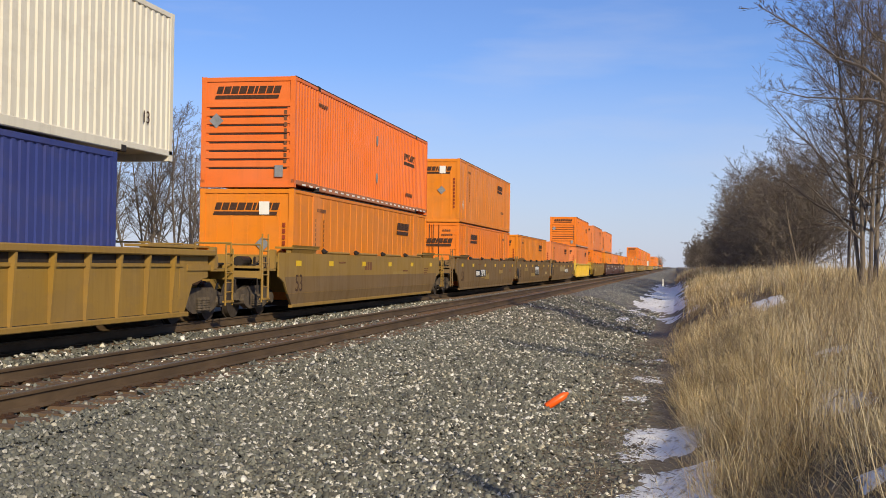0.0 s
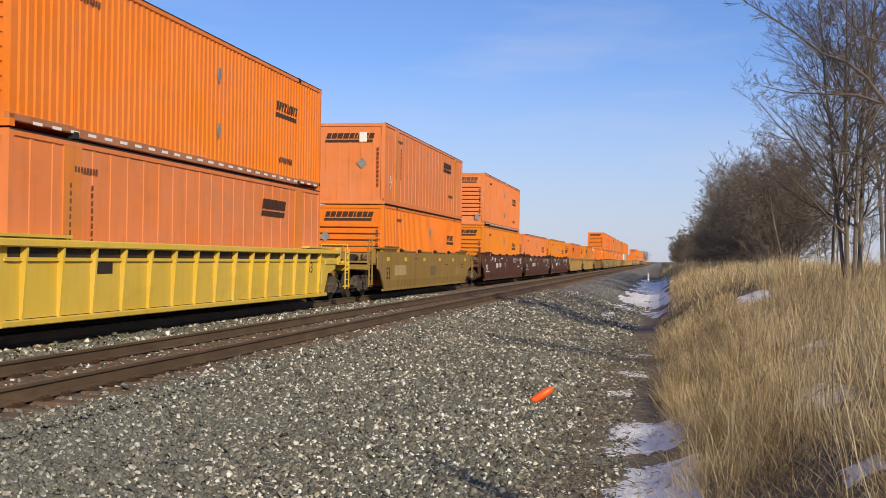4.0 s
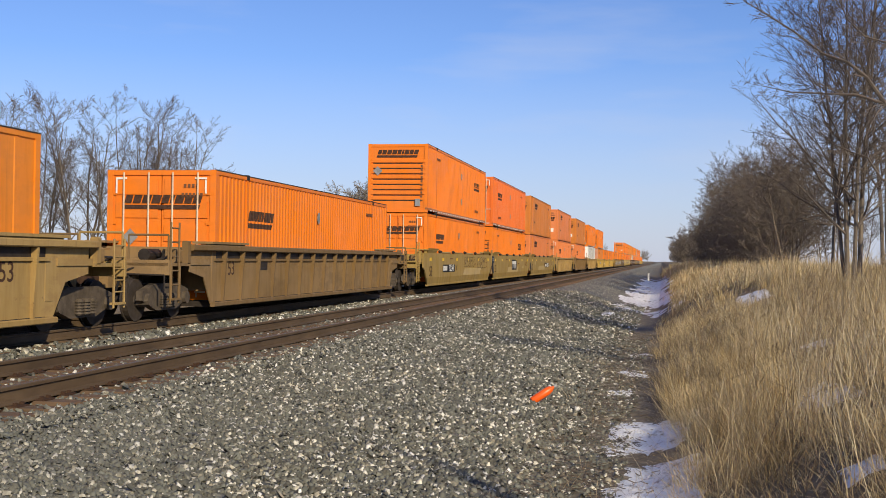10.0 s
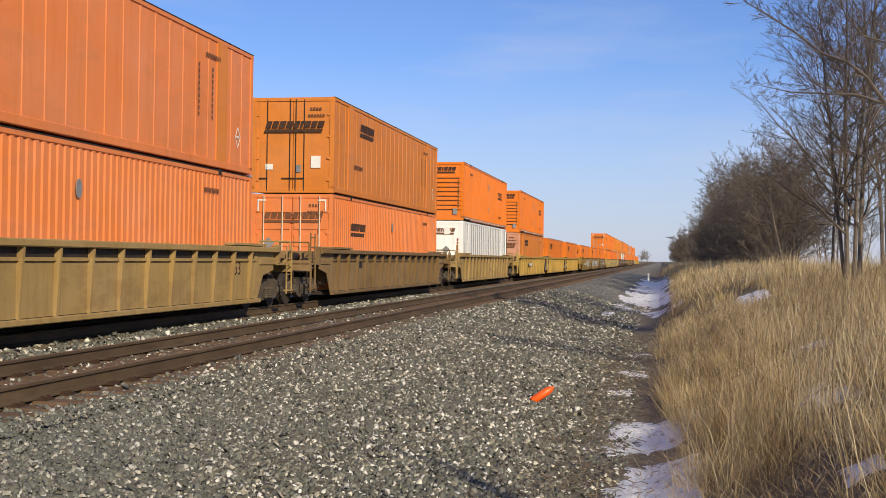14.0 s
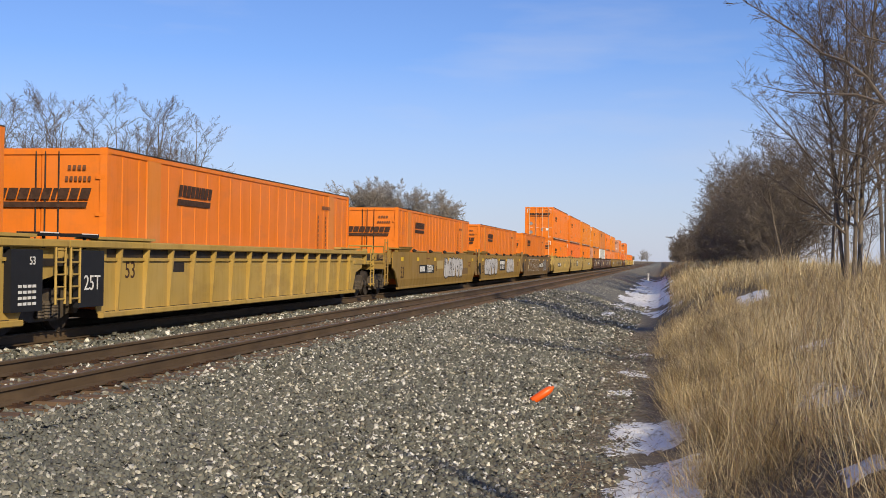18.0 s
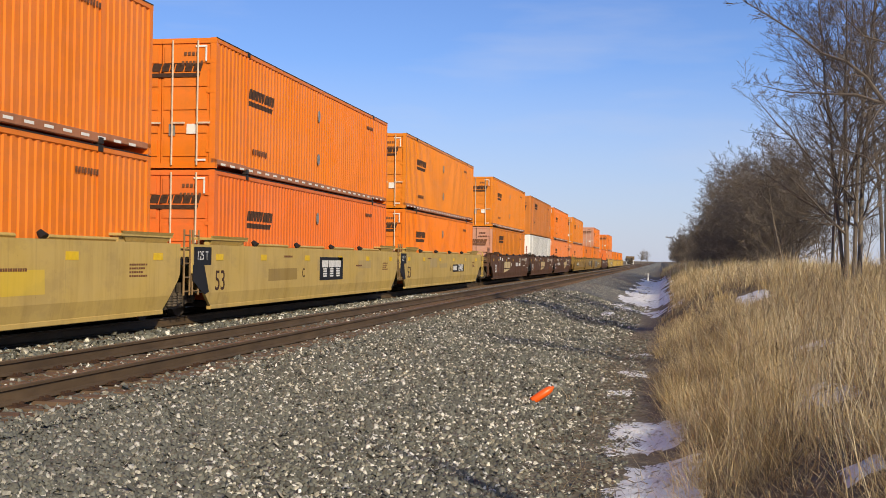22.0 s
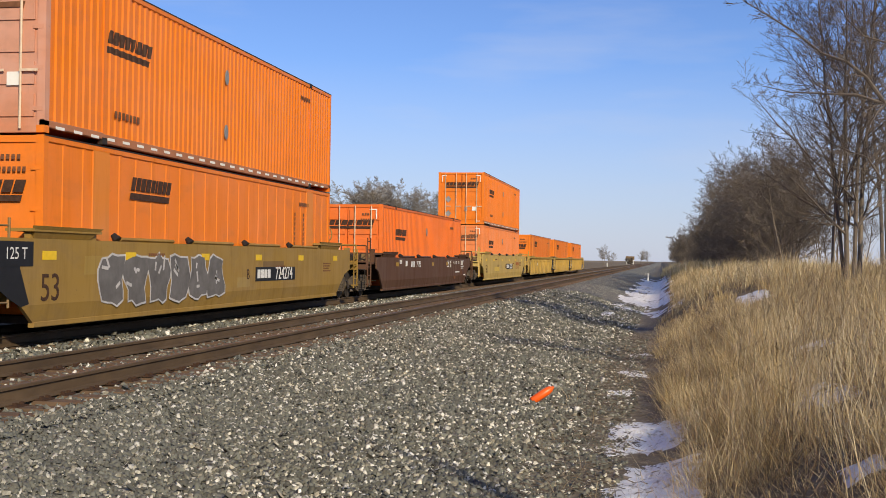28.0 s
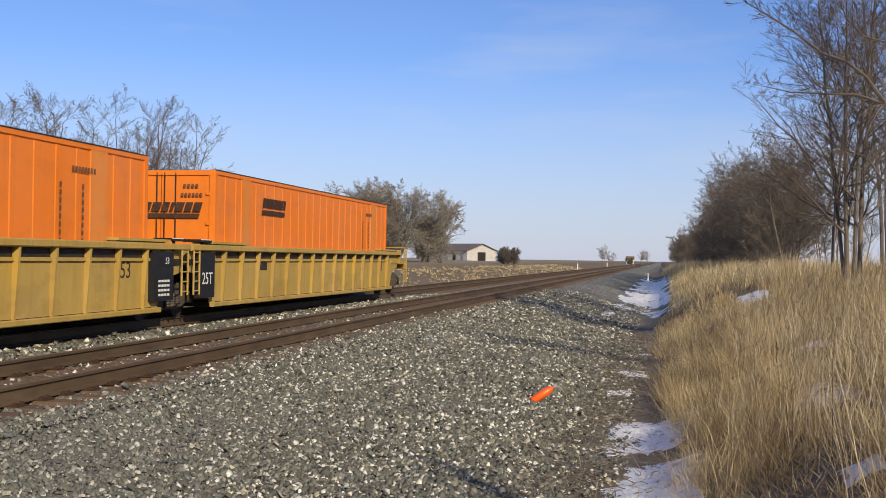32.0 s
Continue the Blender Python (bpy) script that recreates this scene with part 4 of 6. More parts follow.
def container(family, skin, end_skin, label, length=L53, mark=INK, side_mark=INK, tape=True, rail=None):
    c = thing("container", label, "container")
    hy, hx = length / 2, WID / 2
    rail = rail or skin
    px = hx - 0.015
    post = 0.14
    inner = Geo().box(-hx + 0.07, hx - 0.07, -hy + 0.09, hy - 0.09, 0.14, HIGH - 0.09)
    part("body", inner, skin, c)
    part("roof", Geo().box(-hx + 0.02, hx - 0.02, -hy + 0.05, hy - 0.05, HIGH - 0.085, HIGH - 0.03), skin, c)
    for s in (1, -1):
        g = Geo()
        if family == "fluted":
            corrugated(g, s * px, -hy + post, hy - post, 0.16, HIGH - 0.10, FLUTE, 0.024, s)
            for e in (-1, 1):
                x0, x1 = sorted((s * (px - 0.05), s * (px + 0.004)))
                g.box(x0, x1, e * 6.05 - 0.05, e * 6.05 + 0.05, 0.19, HIGH - 0.10)
        else:
            prof = [(-hy + post, 0.012)]
            for i in range(1, 24):
                y = -hy + i * length / 24
                if abs(abs(y) - (hy - 1.95)) < 0.35:
                    continue
                prof += [(y - 0.055, 0.012), (y - 0.035, 0.0), (y + 0.035, 0.0), (y + 0.055, 0.012)]
            prof.append((hy - post, 0.012))
            v = [(s * (px - d), y, z) for y, d in prof for z in (0.16, HIGH - 0.10)]
            f = [(2 * i, 2 * i + 2, 2 * i + 3, 2 * i + 1) for i in range(len(prof) - 1)]
            g.add(v, f if s > 0 else [q[::-1] for q in f])
        side = part("side_panel", g, skin, c)
        if skin == WHITE:
            strips = Geo()
            for i in range(1, 24):
                y = -hy + i * length / 24
                strips.box(*sorted((s * (px - 0.002), s * (px + 0.008))), y - 0.055, y + 0.055, 0.18, HIGH - 0.12)
            tagged(part("rib_strip", strips, GREY, side, "grey upright rib strips"), kind="stuff")
        if family != "fluted":
            for e in (-1, 1):
                x0, x1 = sorted((s * (px - 0.012), s * (px + 0.013)))
                part("lifting_post", Geo().box(x0, x1, e * (hy - 1.95) - 0.30, e * (hy - 1.95) + 0.30, 0.16, HIGH - 0.06), POST if skin in ORANGE.values() else skin, side, "paler faded lifting post" if skin in ORANGE.values() else "")
        if family != "fluted" and skin in ORANGE.values():
            mm = (FACE_X if s > 0 else FACE_MX).copy()
            mm.translation = (s * (px + 0.006), hy - 0.95, 0.82)
            g, a, b = Geo(), 0.17, 0.25
            for (p, q), (r, t) in (((0, b), (a, 0)), ((a, 0), (0, -b)), ((0, -b), (-a, 0)), ((-a, 0), (0, b))):
                flat(g, [(0.82 * p, 0.82 * q), (0.82 * r, 0.82 * t), (r, t), (p, q)], mm)
            part("hazard_diamond", flat(g, [(-0.08, -0.02), (0.08, -0.02), (0.08, 0.03), (-0.08, 0.03)], mm), STICKER, c, "white diamond outline on the side")
        x0, x1 = sorted((s * (hx - 0.09), s * hx))
        top = part("top_rail", Geo().box(x0, x1, -hy, hy, HIGH - 0.11, HIGH, 0.015), rail, c)
        if tape or family != "fluted":
            x0t, x1t = sorted((s * (hx - 0.02), s * (hx + 0.006)))
            part("roof_edge", Geo().box(x0t, x1t, -hy, hy, HIGH - 0.014, HIGH + 0.008), STEEL, top, "dark roof edge strip")
        low = Geo().box(x0, x1, -hy, hy, 0.02, 0.19, 0.015)
        if family == "fluted" and length > 13:
            # the rail lies higher outside the lifting castings
            low = Geo().box(x0, x1, -6.1, 6.1, 0.02, 0.19, 0.015).box(x0, x1, -hy, -6.1, 0.085, 0.21, 0.015).box(x0, x1, 6.1, hy, 0.085, 0.21, 0.015)
            for e in (-1, 1):
                xc0, xc1 = sorted((s * (hx - 0.10), s * (hx + 0.008)))
                cast = Geo()
                for zc in (0.0, HIGH - 0.10):
                    cast.box(xc0, xc1, e * 6.05 - 0.09, e * 6.05 + 0.09, zc, zc + 0.125, 0.01)
                part("lifting_casting", cast, STEEL, c, "dark lifting casting")
        low = part("bottom_rail", low, RAILPAINT if family == "fluted" and skin in ORANGE.values() else rail, c)
        if tape and family == "fluted":
            g = Geo()
            for i in range(26):
                y = -hy + 0.35 + i * (length - 0.7) / 26
                x0, x1 = sorted((s * hx, s * (hx + 0.004)))
                g.box(x0, x1, y, y + 0.28, 0.085, 0.135)
            part("reflective_tape", g, STICKER, low, "white reflective dashes")
        m = (FACE_X if s > 0 else FACE_MX).copy()
        start = (-hy + 2.1) if s > 0 else (hy - 2.1)
        yy = -hy + 2.1 if s > 0 else -hy + 3.95
        zz = 1.66 if family == "fluted" else 2.02
        if family != "fluted":
            yy += 0.95
        m.translation = (s * (px + 0.012), yy, zz)
        if side_mark:
            flutes = None
            if family == "fluted":
                n = round((length - 2 * post) / FLUTE)
                pitch = (length - 2 * post) / n
                # the sheet's flutes, counted along the way the mark reads
                begin = (-hy + post - yy) if s > 0 else (yy - hy + post - 0.36 * pitch)
                flutes = (begin, pitch, 0.024)
                m.translation = (s * (px + 0.003), yy, zz)
            part("logo", emblem(m, 1.75, 0.42, flutes), side_mark, c, "dark logo blocks on the side")
            m2 = m.copy()
            m2.translation = (s * (px + 0.012), -hy + (2.4 if s > 0 else 3.6), 0.52 if family == "fluted" else 0.9)
            codes = code_bars(m2, 7, 0.10, 0.13)
            m3 = m.copy()
            m3.translation = (s * (px + 0.012), hy - (2.9 if s > 0 else 2.0), HIGH - 0.52)
            more = code_bars(m3, 8, 0.07, 0.10)
            codes.add(more.v, more.f)
            m4 = m.copy()
            m4.translation = (s * (px + 0.012), hy - (3.3 if s > 0 else 2.6), 2.1)
            if family != "fluted":
                for du in (0.0, 0.75):
                    m4.translation = (s * (px + 0.012), hy - (3.3 if s > 0 else 2.6) + du, 2.1)
                    more = code_bars(m4, 9, 0.06, 0.085, 0.55, True)
                    codes.add(more.v, more.f)
            part("side_stencil", codes, FADED_INK, c)
        if family == "fluted":
            for zc in (0.86, 2.10):
                mm = m.copy()
                mm.translation = (s * (px + 0.008), -hy + 7.8, zc)
                ring = [(0.10 * math.cos(k * math.pi / 5), 0.17 * math.sin(k * math.pi / 5)) for k in range(10)]
                part("vent_plate", flat(Geo(), ring, mm, 0.02), GREY, c, "grey patch plate")
    for sx in (-1, 1):
        for sy in (-1, 1):
            x0, x1 = sorted((sx * (hx - post), sx * hx))
            y0, y1 = sorted((sy * (hy - post), sy * hy))
            part("corner_post", Geo().box(x0, x1, y0, y1, 0.12, HIGH - 0.12), end_skin if sy < 0 else skin, c)
            for z in (0.0, HIGH - 0.12):
                part("corner_casting", Geo().box(min(x0, x1) - 0.003, max(x0, x1) + 0.003, y0 - 0.003, y1 + 0.003, z, z + 0.12), rail, c)
    if skin == CREAM:
        m = FACE_MX.copy()
        m.translation = (-px - 0.012, -hy + 1.15, 0.72)
        letters("13", 0.32, INK, c, m, "numerals")
    # nose end (+y)
    y = hy - 0.03
    g = Geo()
    if family == "fluted":
        # dark strips draw the shade in the grooves between the nose ribs
        dark = Geo()
        prof = [(0.1, y)]
        for k in range(8):
            z = 0.48 + k * 0.225
            dark.box(-hx + 0.22, hx - 0.22, y, y + 0.007, z, z + 0.035)
            prof += [(z + 0.045, y), (z + 0.055, y + 0.03), (z + 0.18, y + 0.03), (z + 0.19, y)]
        prof.append((HIGH - 0.1, y))
        v = [(x, yy, z) for z, yy in prof for x in (-hx + post, hx - post)]
        g.add(v, [(2 * k, 2 * k + 2, 2 * k + 3, 2 * k + 1) for k in range(len(prof) - 1)])
        nose = part("nose_panel", g, skin, c)
        tagged(part("grooves", dark, STEEL, nose), kind="stuff")
        zl = 2.32
    else:
        g.box(-hx + post, hx - post, y - 0.05, y, 0.1, HIGH - 0.1)
        for k in range(1, 6):
            x = -hx + k * WID / 6
            g.box(x - 0.04, x + 0.04, y, y + 0.012, 0.14, HIGH - 0.12)
        nose = part("nose_panel", g, skin, c)
        part("nose_sill", Geo().box(-0.6, 0.6, y, y + 0.02, 0.02, 0.1), STEEL, nose)
        zl = 2.2
    fy = Matrix(((-1, 0, 0, hx - 0.36), (0, 0, 1, y + 0.014 if family != "fluted" else y + 0.012), (0, 1, 0, zl), (0, 0, 0, 1)))
    part("nose_logo", emblem(fy, 1.78, 0.33), mark, nose)
    if family != "fluted":
        st = fy.copy()
        st.translation = (hx - 0.36 - 1.28, y + 0.022, zl + 0.02)
        part("nose_sticker", flat(Geo(), [(0, 0), (0.28, 0), (0.28, 0.34), (0, 0.34)], st), STICKER, nose, "white square sticker")
    dm = fy.copy()
    dm.translation = (hx - 0.42 if family == "fluted" else -0.45, y + 0.034, 1.75 if family == "fluted" else 1.45)
    part("hazard_diamond", flat(Geo(), [(0, -0.2), (0.2, 0), (0, 0.2), (-0.2, 0)], dm), GREY, nose)
    if family == "fluted":
        dm = fy.copy()
        dm.translation = (-hx + 0.42, y + 0.034, 0.42)
        part("document_holder", flat(Geo(), [(-0.11, -0.15), (0.11, -0.15), (0.11, 0.15), (-0.11, 0.15)], dm, 0.03), GREY, nose)
    cm = fy.copy()
    cm.translation = (-hx + 0.30, y + 0.034, 1.9)
    part("nose_code", code_bars(cm, 9, 0.08, 0.11, 0.45, True), FADED_INK if family == "fluted" else RUSTY_INK, nose)
    # door end (-y)
    y = -hy + 0.03
    door_m = Matrix(((1, 0, 0, -hx + 0.34), (0, 0, -1, y - 0.042), (0, 1, 0, 0), (0, 0, 0, 1)))
    for s in (-1, 1):
        x0, x1 = sorted((s * 0.012, s * (hx - post)))
        g = Geo().box(x0, x1, y, y + 0.06, 0.10, HIGH - 0.12)
        if family == "fluted":
            for k in range(5):
                z = 0.26 + k * 0.52
                g.box(x0 + 0.06, x1 - 0.06, y - 0.026, y, z, z + 0.36)
        for k in range(4):
            z = 0.35 + k * 0.66
            xh = s * (hx - post + 0.01)
            g.box(xh - 0.09, xh + 0.09, y - 0.035, y + 0.01, z, z + 0.07)
        door = part("door", g, end_skin, c)
        if family == "fluted":
            for fx in (0.24, 0.76):
                xr = x0 + (x1 - x0) * fx
                part("lock_rod", Geo().tube((xr, y - 0.065, 0.06), (xr, y - 0.065, HIGH - 0.06), 0.021, None, 6).box(xr - 0.02, xr + 0.30, y - 0.085, y - 0.06, 0.98, 1.02), ROD, door, "pale locking rod")
        else:
            for fx in (0.30, 0.93 if s < 0 else 0.07):
                xr = x0 + (x1 - x0) * fx
                part("lock_rod", Geo().tube((xr, y - 0.025, 0.05), (xr, y - 0.025, HIGH - 0.06), 0.014, None, 6).box(xr - 0.25, xr + 0.02, y - 0.045, y - 0.02, 0.42, 0.45), STEEL, door, "dark locking rod")
    lm = door_m.copy()
    lm.translation = (-hx + 0.38, y - 0.045, 2.02 if family == "fluted" else 1.82)
    part("door_logo", emblem(lm, 1.85, 0.31 if family == "fluted" else 0.35), mark, c)
    nm = door_m.copy()
    nm.translation = (hx - 0.75, y - 0.045, 2.50)
    part("door_code", code_bars(nm, 4, 0.06, 0.08, 0.6), FADED_INK, c)
    nm.translation = (hx - 0.80, y - 0.045, 2.30)
    part("door_code", code_bars(nm, 6, 0.055, 0.08, 0.6), FADED_INK, c)
    for xx, zz, w, h, mt in ((-0.86, 0.70, 0.24, 0.17, STICKER), (0.12, 0.62, 0.14, 0.22, GREY), (0.58, 0.75, 0.30, 0.36, STICKER)) if family != "fluted" else ((-0.82, 1.30, 0.18, 0.18, GREY), (0.20, 0.72, 0.15, 0.26, GREY), (0.62, 0.76, 0.26, 0.22, STICKER), (-0.82, 0.5, 0.18, 0.18, GREY)):
        pm = door_m.copy()
        pm.translation = (xx, y - 0.03, zz)
        shape = [(0, 0), (w, 0), (w, h), (0, h)]
        if family == "fluted" and xx < -0.6:
            shape = [(w / 2, -0.10), (w + 0.10, h / 2), (w / 2, h + 0.10), (-0.10, h / 2)]
        part("placard", flat(Geo(), shape, pm), mt, c)
    if family == "fluted" and end_skin in ORANGE.values():
        for sgn in (-1, 1):
            km = door_m.copy()
            km.translation = (sgn * (hx - 0.21), y - 0.047, HIGH - 0.19)
            g = flat(Geo(), [(0, -0.03), (0.27, -0.02), (0.27, 0.02), (0, 0.02)] if sgn < 0 else [(-0.27, -0.02), (0, -0.02), (0, 0.02), (-0.27, 0.02)], km)
            flat(g, [(0, -0.34), (0.04, -0.34), (0.04, -0.03), (0, -0.03)] if sgn < 0 else [(-0.04, -0.34), (0, -0.34), (0, -0.03), (-0.04, -0.03)], km)
            flat(g, [(0, 0.16 - HIGH + 0.19), (0.25, 0.16 - HIGH + 0.19), (0.25, 0.20 - HIGH + 0.19), (0, 0.20 - HIGH + 0.19)] if sgn < 0 else
                 [(-0.25, 0.16 - HIGH + 0.19), (0, 0.16 - HIGH + 0.19), (0, 0.20 - HIGH + 0.19), (-0.25, 0.20 - HIGH + 0.19)], km)
            part("corner_mark", g, STICKER, c, "white corner mark tape")
    for z in (0.0, HIGH - 0.12):
        part("end_rail", Geo().box(-hx + post, hx - post, -hy, -hy + 0.1, z, z + 0.11), end_skin, c)
        part("end_rail", Geo().box(-hx + post, hx - post, hy - 0.1, hy, z, z + 0.11), skin, c)
    return c


LIB = {}


def put_container(key, y, z, nose_first, note=""):
    """key: (family, colour). One container of each look is built; the others are copies of it."""
    x = TRAIN_TRACK
    if key not in LIB:
        fam, col = key[0], key[1]
        if col == "white":
            LIB[key] = container(fam, WHITE, WHITE, "white dry-freight container with ribbed sides", mark=FADED_INK, side_mark=None)
        elif col == "cream":
            LIB[key] = container("fluted", CREAM, CREAM, "cream-white corrugated steel shipping container", mark=INK, side_mark=None, tape=False)
        elif col == "blue":
            LIB[key] = container("fluted", BLUE, BLUE, "navy blue corrugated steel shipping container", 12.19, mark=WHITE_INK, side_mark=None, tape=False)
        else:
            end = PINK if key[-1] == "pink" else ORANGE[col]
            words = {"deep": "bright orange", "red": "reddish orange", "amber": "amber orange", "salmon": "faded salmon orange", "tan": "dusty tan-orange"}[col]
            kind = "corrugated" if fam == "fluted" else "smooth ribbed"
            LIB[key] = container(fam, ORANGE[col], end, words + " " + kind + " freight container on the train", mark=FADED_INK if (col == "salmon" and fam == "fluted") or end == PINK else INK)
        ob = LIB[key]
    else:
        ob = copy_thing(LIB[key], Matrix())
    tagged(ob, group="containers on the train")
    half = {"blue": 12.19}.get(key[1], L53) / 2
    TRAIN.append((ob, pose(x, y + half, z, 0, 0, 180 if nose_first else 0)))
    return ob


# ---- well cars: origin on the track under the front end of the load ----
def truck(parent, y):
    """A two-axle truck under a car."""
    t = part("truck", Geo().box(-0.62, 0.62, y - 0.22, y + 0.22, 0.42, 0.74), STEEL, parent)
    for e in (-0.89, 0.89):
        part("axle", Geo().tube((-0.95, y + e, 0.42), (0.95, y + e, 0.42), 0.08, None, 8), STEEL, t)
        for s in (-1, 1):
            x0 = s * 0.70
            g = Geo().tube((x0, y + e, 0.42), (x0 + s * 0.11, y + e, 0.42), 0.42, 0.42, 22)
            g.tube((x0 - s * 0.03, y + e, 0.42), (x0, y + e, 0.42), 0.455, 0.455, 22)
            g.tube((x0 + s * 0.09, y + e, 0.42), (x0 + s * 0.17, y + e, 0.42), 0.16, 0.12, 12)
            part("wheel", g, WHEEL, t)
    for s in (-1, 1):
        x0, x1 = sorted((s * 0.90, s * 1.04))
        ring = [(y - 1.12, 0.42), (y - 0.95, 0.36), (y - 0.45, 0.20), (y + 0.45, 0.20), (y + 0.95, 0.36), (y + 1.12, 0.42), (y + 1.10, 0.60), (y + 0.55, 0.74), (y - 0.55, 0.74), (y - 1.10, 0.60)]
        g = Geo().prism_x(ring, x0, x1)
        for e in (-0.89, 0.89):
            g.tube((s * 0.86, y + e, 0.43), (s * 1.12, y + e, 0.43), 0.15, 0.13, 10)
        part("side_frame", g, FRAME, t)
        coil = Geo()
        for k in (-0.22, 0.0, 0.22):
            for j in range(5):
                z = 0.27 + j * 0.052
                coil.tube((s * 1.07, y + k, z), (s * 1.07, y + k, z + 0.032), 0.10, None, 9)
            coil.tube((s * 1.07, y + k, 0.25), (s * 1.07, y + k, 0.54), 0.07, None, 7)
        part("spring_nest", coil, FRAME, t)


def ladder(parent, x, y, z0, z1, mat, rungs=4, w=0.40):
    l = part("ladder", Geo().tube((x, y, z0), (x, y, z1), 0.022).tube((x, y + w, z0), (x, y + w, z1), 0.022), mat, parent)
    for k in range(rungs):
        z = z0 + 0.08 + k * (z1 - z0 - 0.2) / max(1, rungs - 1)
        part("rung", Geo().tube((x, y, z), (x, y + w, z), 0.016), mat, l)


def well_car(style, skin, front, rear, label, trim=None, under=None):
    """One well. front and rear: "coupler" or "joint" (a shared truck)."""
    trim = trim or skin
    c = thing("well_car", label, "well car")
    L = L53
    top = 1.34 if "low-sided" in label else 1.55
    f0 = -1.62
    r1 = L + (1.0 if rear == "joint" and style == "plate" else 1.62)
    for s in (1, -1):
        if style == "plate":
            def ring(x0, x1, pts):
                g = Geo().prism_x(pts, *sorted((s * x0, s * x1)))
                return g
            upper = [(-0.95, 0.52), (L + 0.55, 0.52), (min(L + 1.05, r1 - 0.1), 0.82), (r1, 0.95), (r1, top), (f0, top), (f0, 0.95), (-1.25, 0.82)]
            side = part("side_plate", ring(1.455, 1.50, upper), skin, c)
            g = Geo()
            y0, y1, ya, yb = -0.95, L + 0.55, -0.45, L + 0.25
            v = [(s * 1.50, y0, 0.52), (s * 1.50, y1, 0.52), (s * 1.44, yb, 0.20), (s * 1.44, ya, 0.20), (s * 1.44, y0, 0.52), (s * 1.44, y1, 0.52), (s * 1.38, yb, 0.20), (s * 1.38, ya, 0.20)]
            fs = [(0, 3, 2, 1), (4, 5, 6, 7), (3, 7, 6, 2), (0, 4, 7, 3), (1, 2, 6, 5)]
            part("lower_plate", g.add(v, fs if s > 0 else [q[::-1] for q in fs]), under or skin, side)
            part("bottom_chord", Geo().box(*sorted((s * 1.36, s * 1.46)), -0.5, L + 0.3, 0.16, 0.25, 0.01), trim, side)
            for k in range(4 if s > 0 else 0):
                a = 2.1 + k * 3.25
                part("guide_rail", Geo().box(*sorted((s * 1.34, s * 1.49)), a + 0.25, a + 2.55, top, top + 0.075, 0.03), trim, side)
                part("guide_pin", Geo().tube((s * 1.49, a + 0.1, top + 0.02), (s * 1.40, a + 0.1, top + 0.12), 0.09, 0.05, 8), BLACK, side)
        else:
            upper = [(-0.35, 0.27), (L + 0.35, 0.27), (L + 0.75, 0.85), (r1 - 0.1, 0.98), (r1 - 0.1, top - 0.1), (f0 + 0.1, top - 0.1), (f0 + 0.1, 0.98), (-0.75, 0.85)]
            g = Geo().prism_x(upper, *sorted((s * 1.325, s * 1.35)))
            side = part("side_plate", g, skin, c) if s > 0 else c
            part("top_chord", Geo().box(*sorted((s * 1.33, s * 1.50)), f0, r1, top - 0.13, top, 0.02), trim, side)
            part("bottom_chord", Geo().box(*sorted((s * 1.34, s * 1.45)), -0.35, L + 0.35, 0.20, 0.30, 0.015), trim, side)
            if s > 0:
                part("stiffener", Geo().box(1.35, 1.392, -0.2, L + 0.2, 1.20, 1.255), trim, side)
                # dark strip draws the shade that falls below the top chord
                part("recess", Geo().box(1.3505, 1.354, -0.2, L + 0.2, 1.262, top - 0.135), STEEL, side, "dark strip drawn as shade under the top chord")
            n = 15
            for k in range(n):
                y = 0.3 + k * (L - 0.6) / (n - 1)
                r = [(1.35, 0.30), (1.40, 0.30), (1.47, top - 0.13), (1.35, top - 0.13)]
                if s < 0:
                    r = [(-a, b) for a, b in r][::-1]
                    g.prism_y(r, y - 0.03, y + 0.03)
                else:
                    part("rib", Geo().prism_y(r, y - 0.03, y + 0.03), trim, side)
            if s < 0:
                part("side_plate", g, skin, c)
        # floor closed to full width to block skylight; real wells are open below
        part("well_floor", Geo().box(*sorted((s * 0.02, s * 1.36)), -0.1, L + 0.1, 0.19, 0.31), STEEL, c)
    for e, kind in ((-1, front), (1, rear)):
        def at(u0, u1):
            """distances out from the load's end -> y range"""
            return (-u1, -u0) if e < 0 else (L + u0, L + u1)
        body = part("end_structure", Geo().box(-1.36, 1.36, *at(0.10, 0.34), 0.55, 1.50), skin, c)
        part("center_sill", Geo().box(-0.36, 0.36, *at(0.3, 1.66), 0.62, 1.15), STEEL, body)
        part("bolster", Geo().box(-1.38, 1.38, *at(0.45, 1.62), 1.12, 1.24), STEEL if kind == "joint" else skin, body)
        for s in (1, -1):
            a0, a1 = at(-1.6, 0.62)
            zp = top + 0.11 if style == "plate" else 1.575
            pl = part("platform", Geo().box(*sorted((s * 1.02, s * 1.50)), a0, a1, zp, zp + 0.05), skin, c)
            if style == "plate":
                p0, p1 = (a0, a1) if e < 0 else (a1, a0)
                w = (p1 - p0) * 0.06
                low = [Vector((s * 1.43, p0 + w, top)), Vector((s * 1.43, p1 - 2.5 * w, top))]
                high = [Vector((s * 1.53, p0, top + 0.20)), Vector((s * 1.53, p1, top + 0.20))]
                inn = Vector((-s * 0.04, 0, 0))
                q = low + high[::-1]
                part("guide_flap", Geo().add([*q, *[v + inn for v in q]], [(0, 1, 2, 3), (7, 6, 5, 4), (0, 4, 5, 1), (1, 5, 6, 2), (2, 6, 7, 3), (3, 7, 4, 0)]), trim, pl, "sloped guide flap")
            x0 = s * 1.44
            b0, b1 = at(-1.55, 0.55)
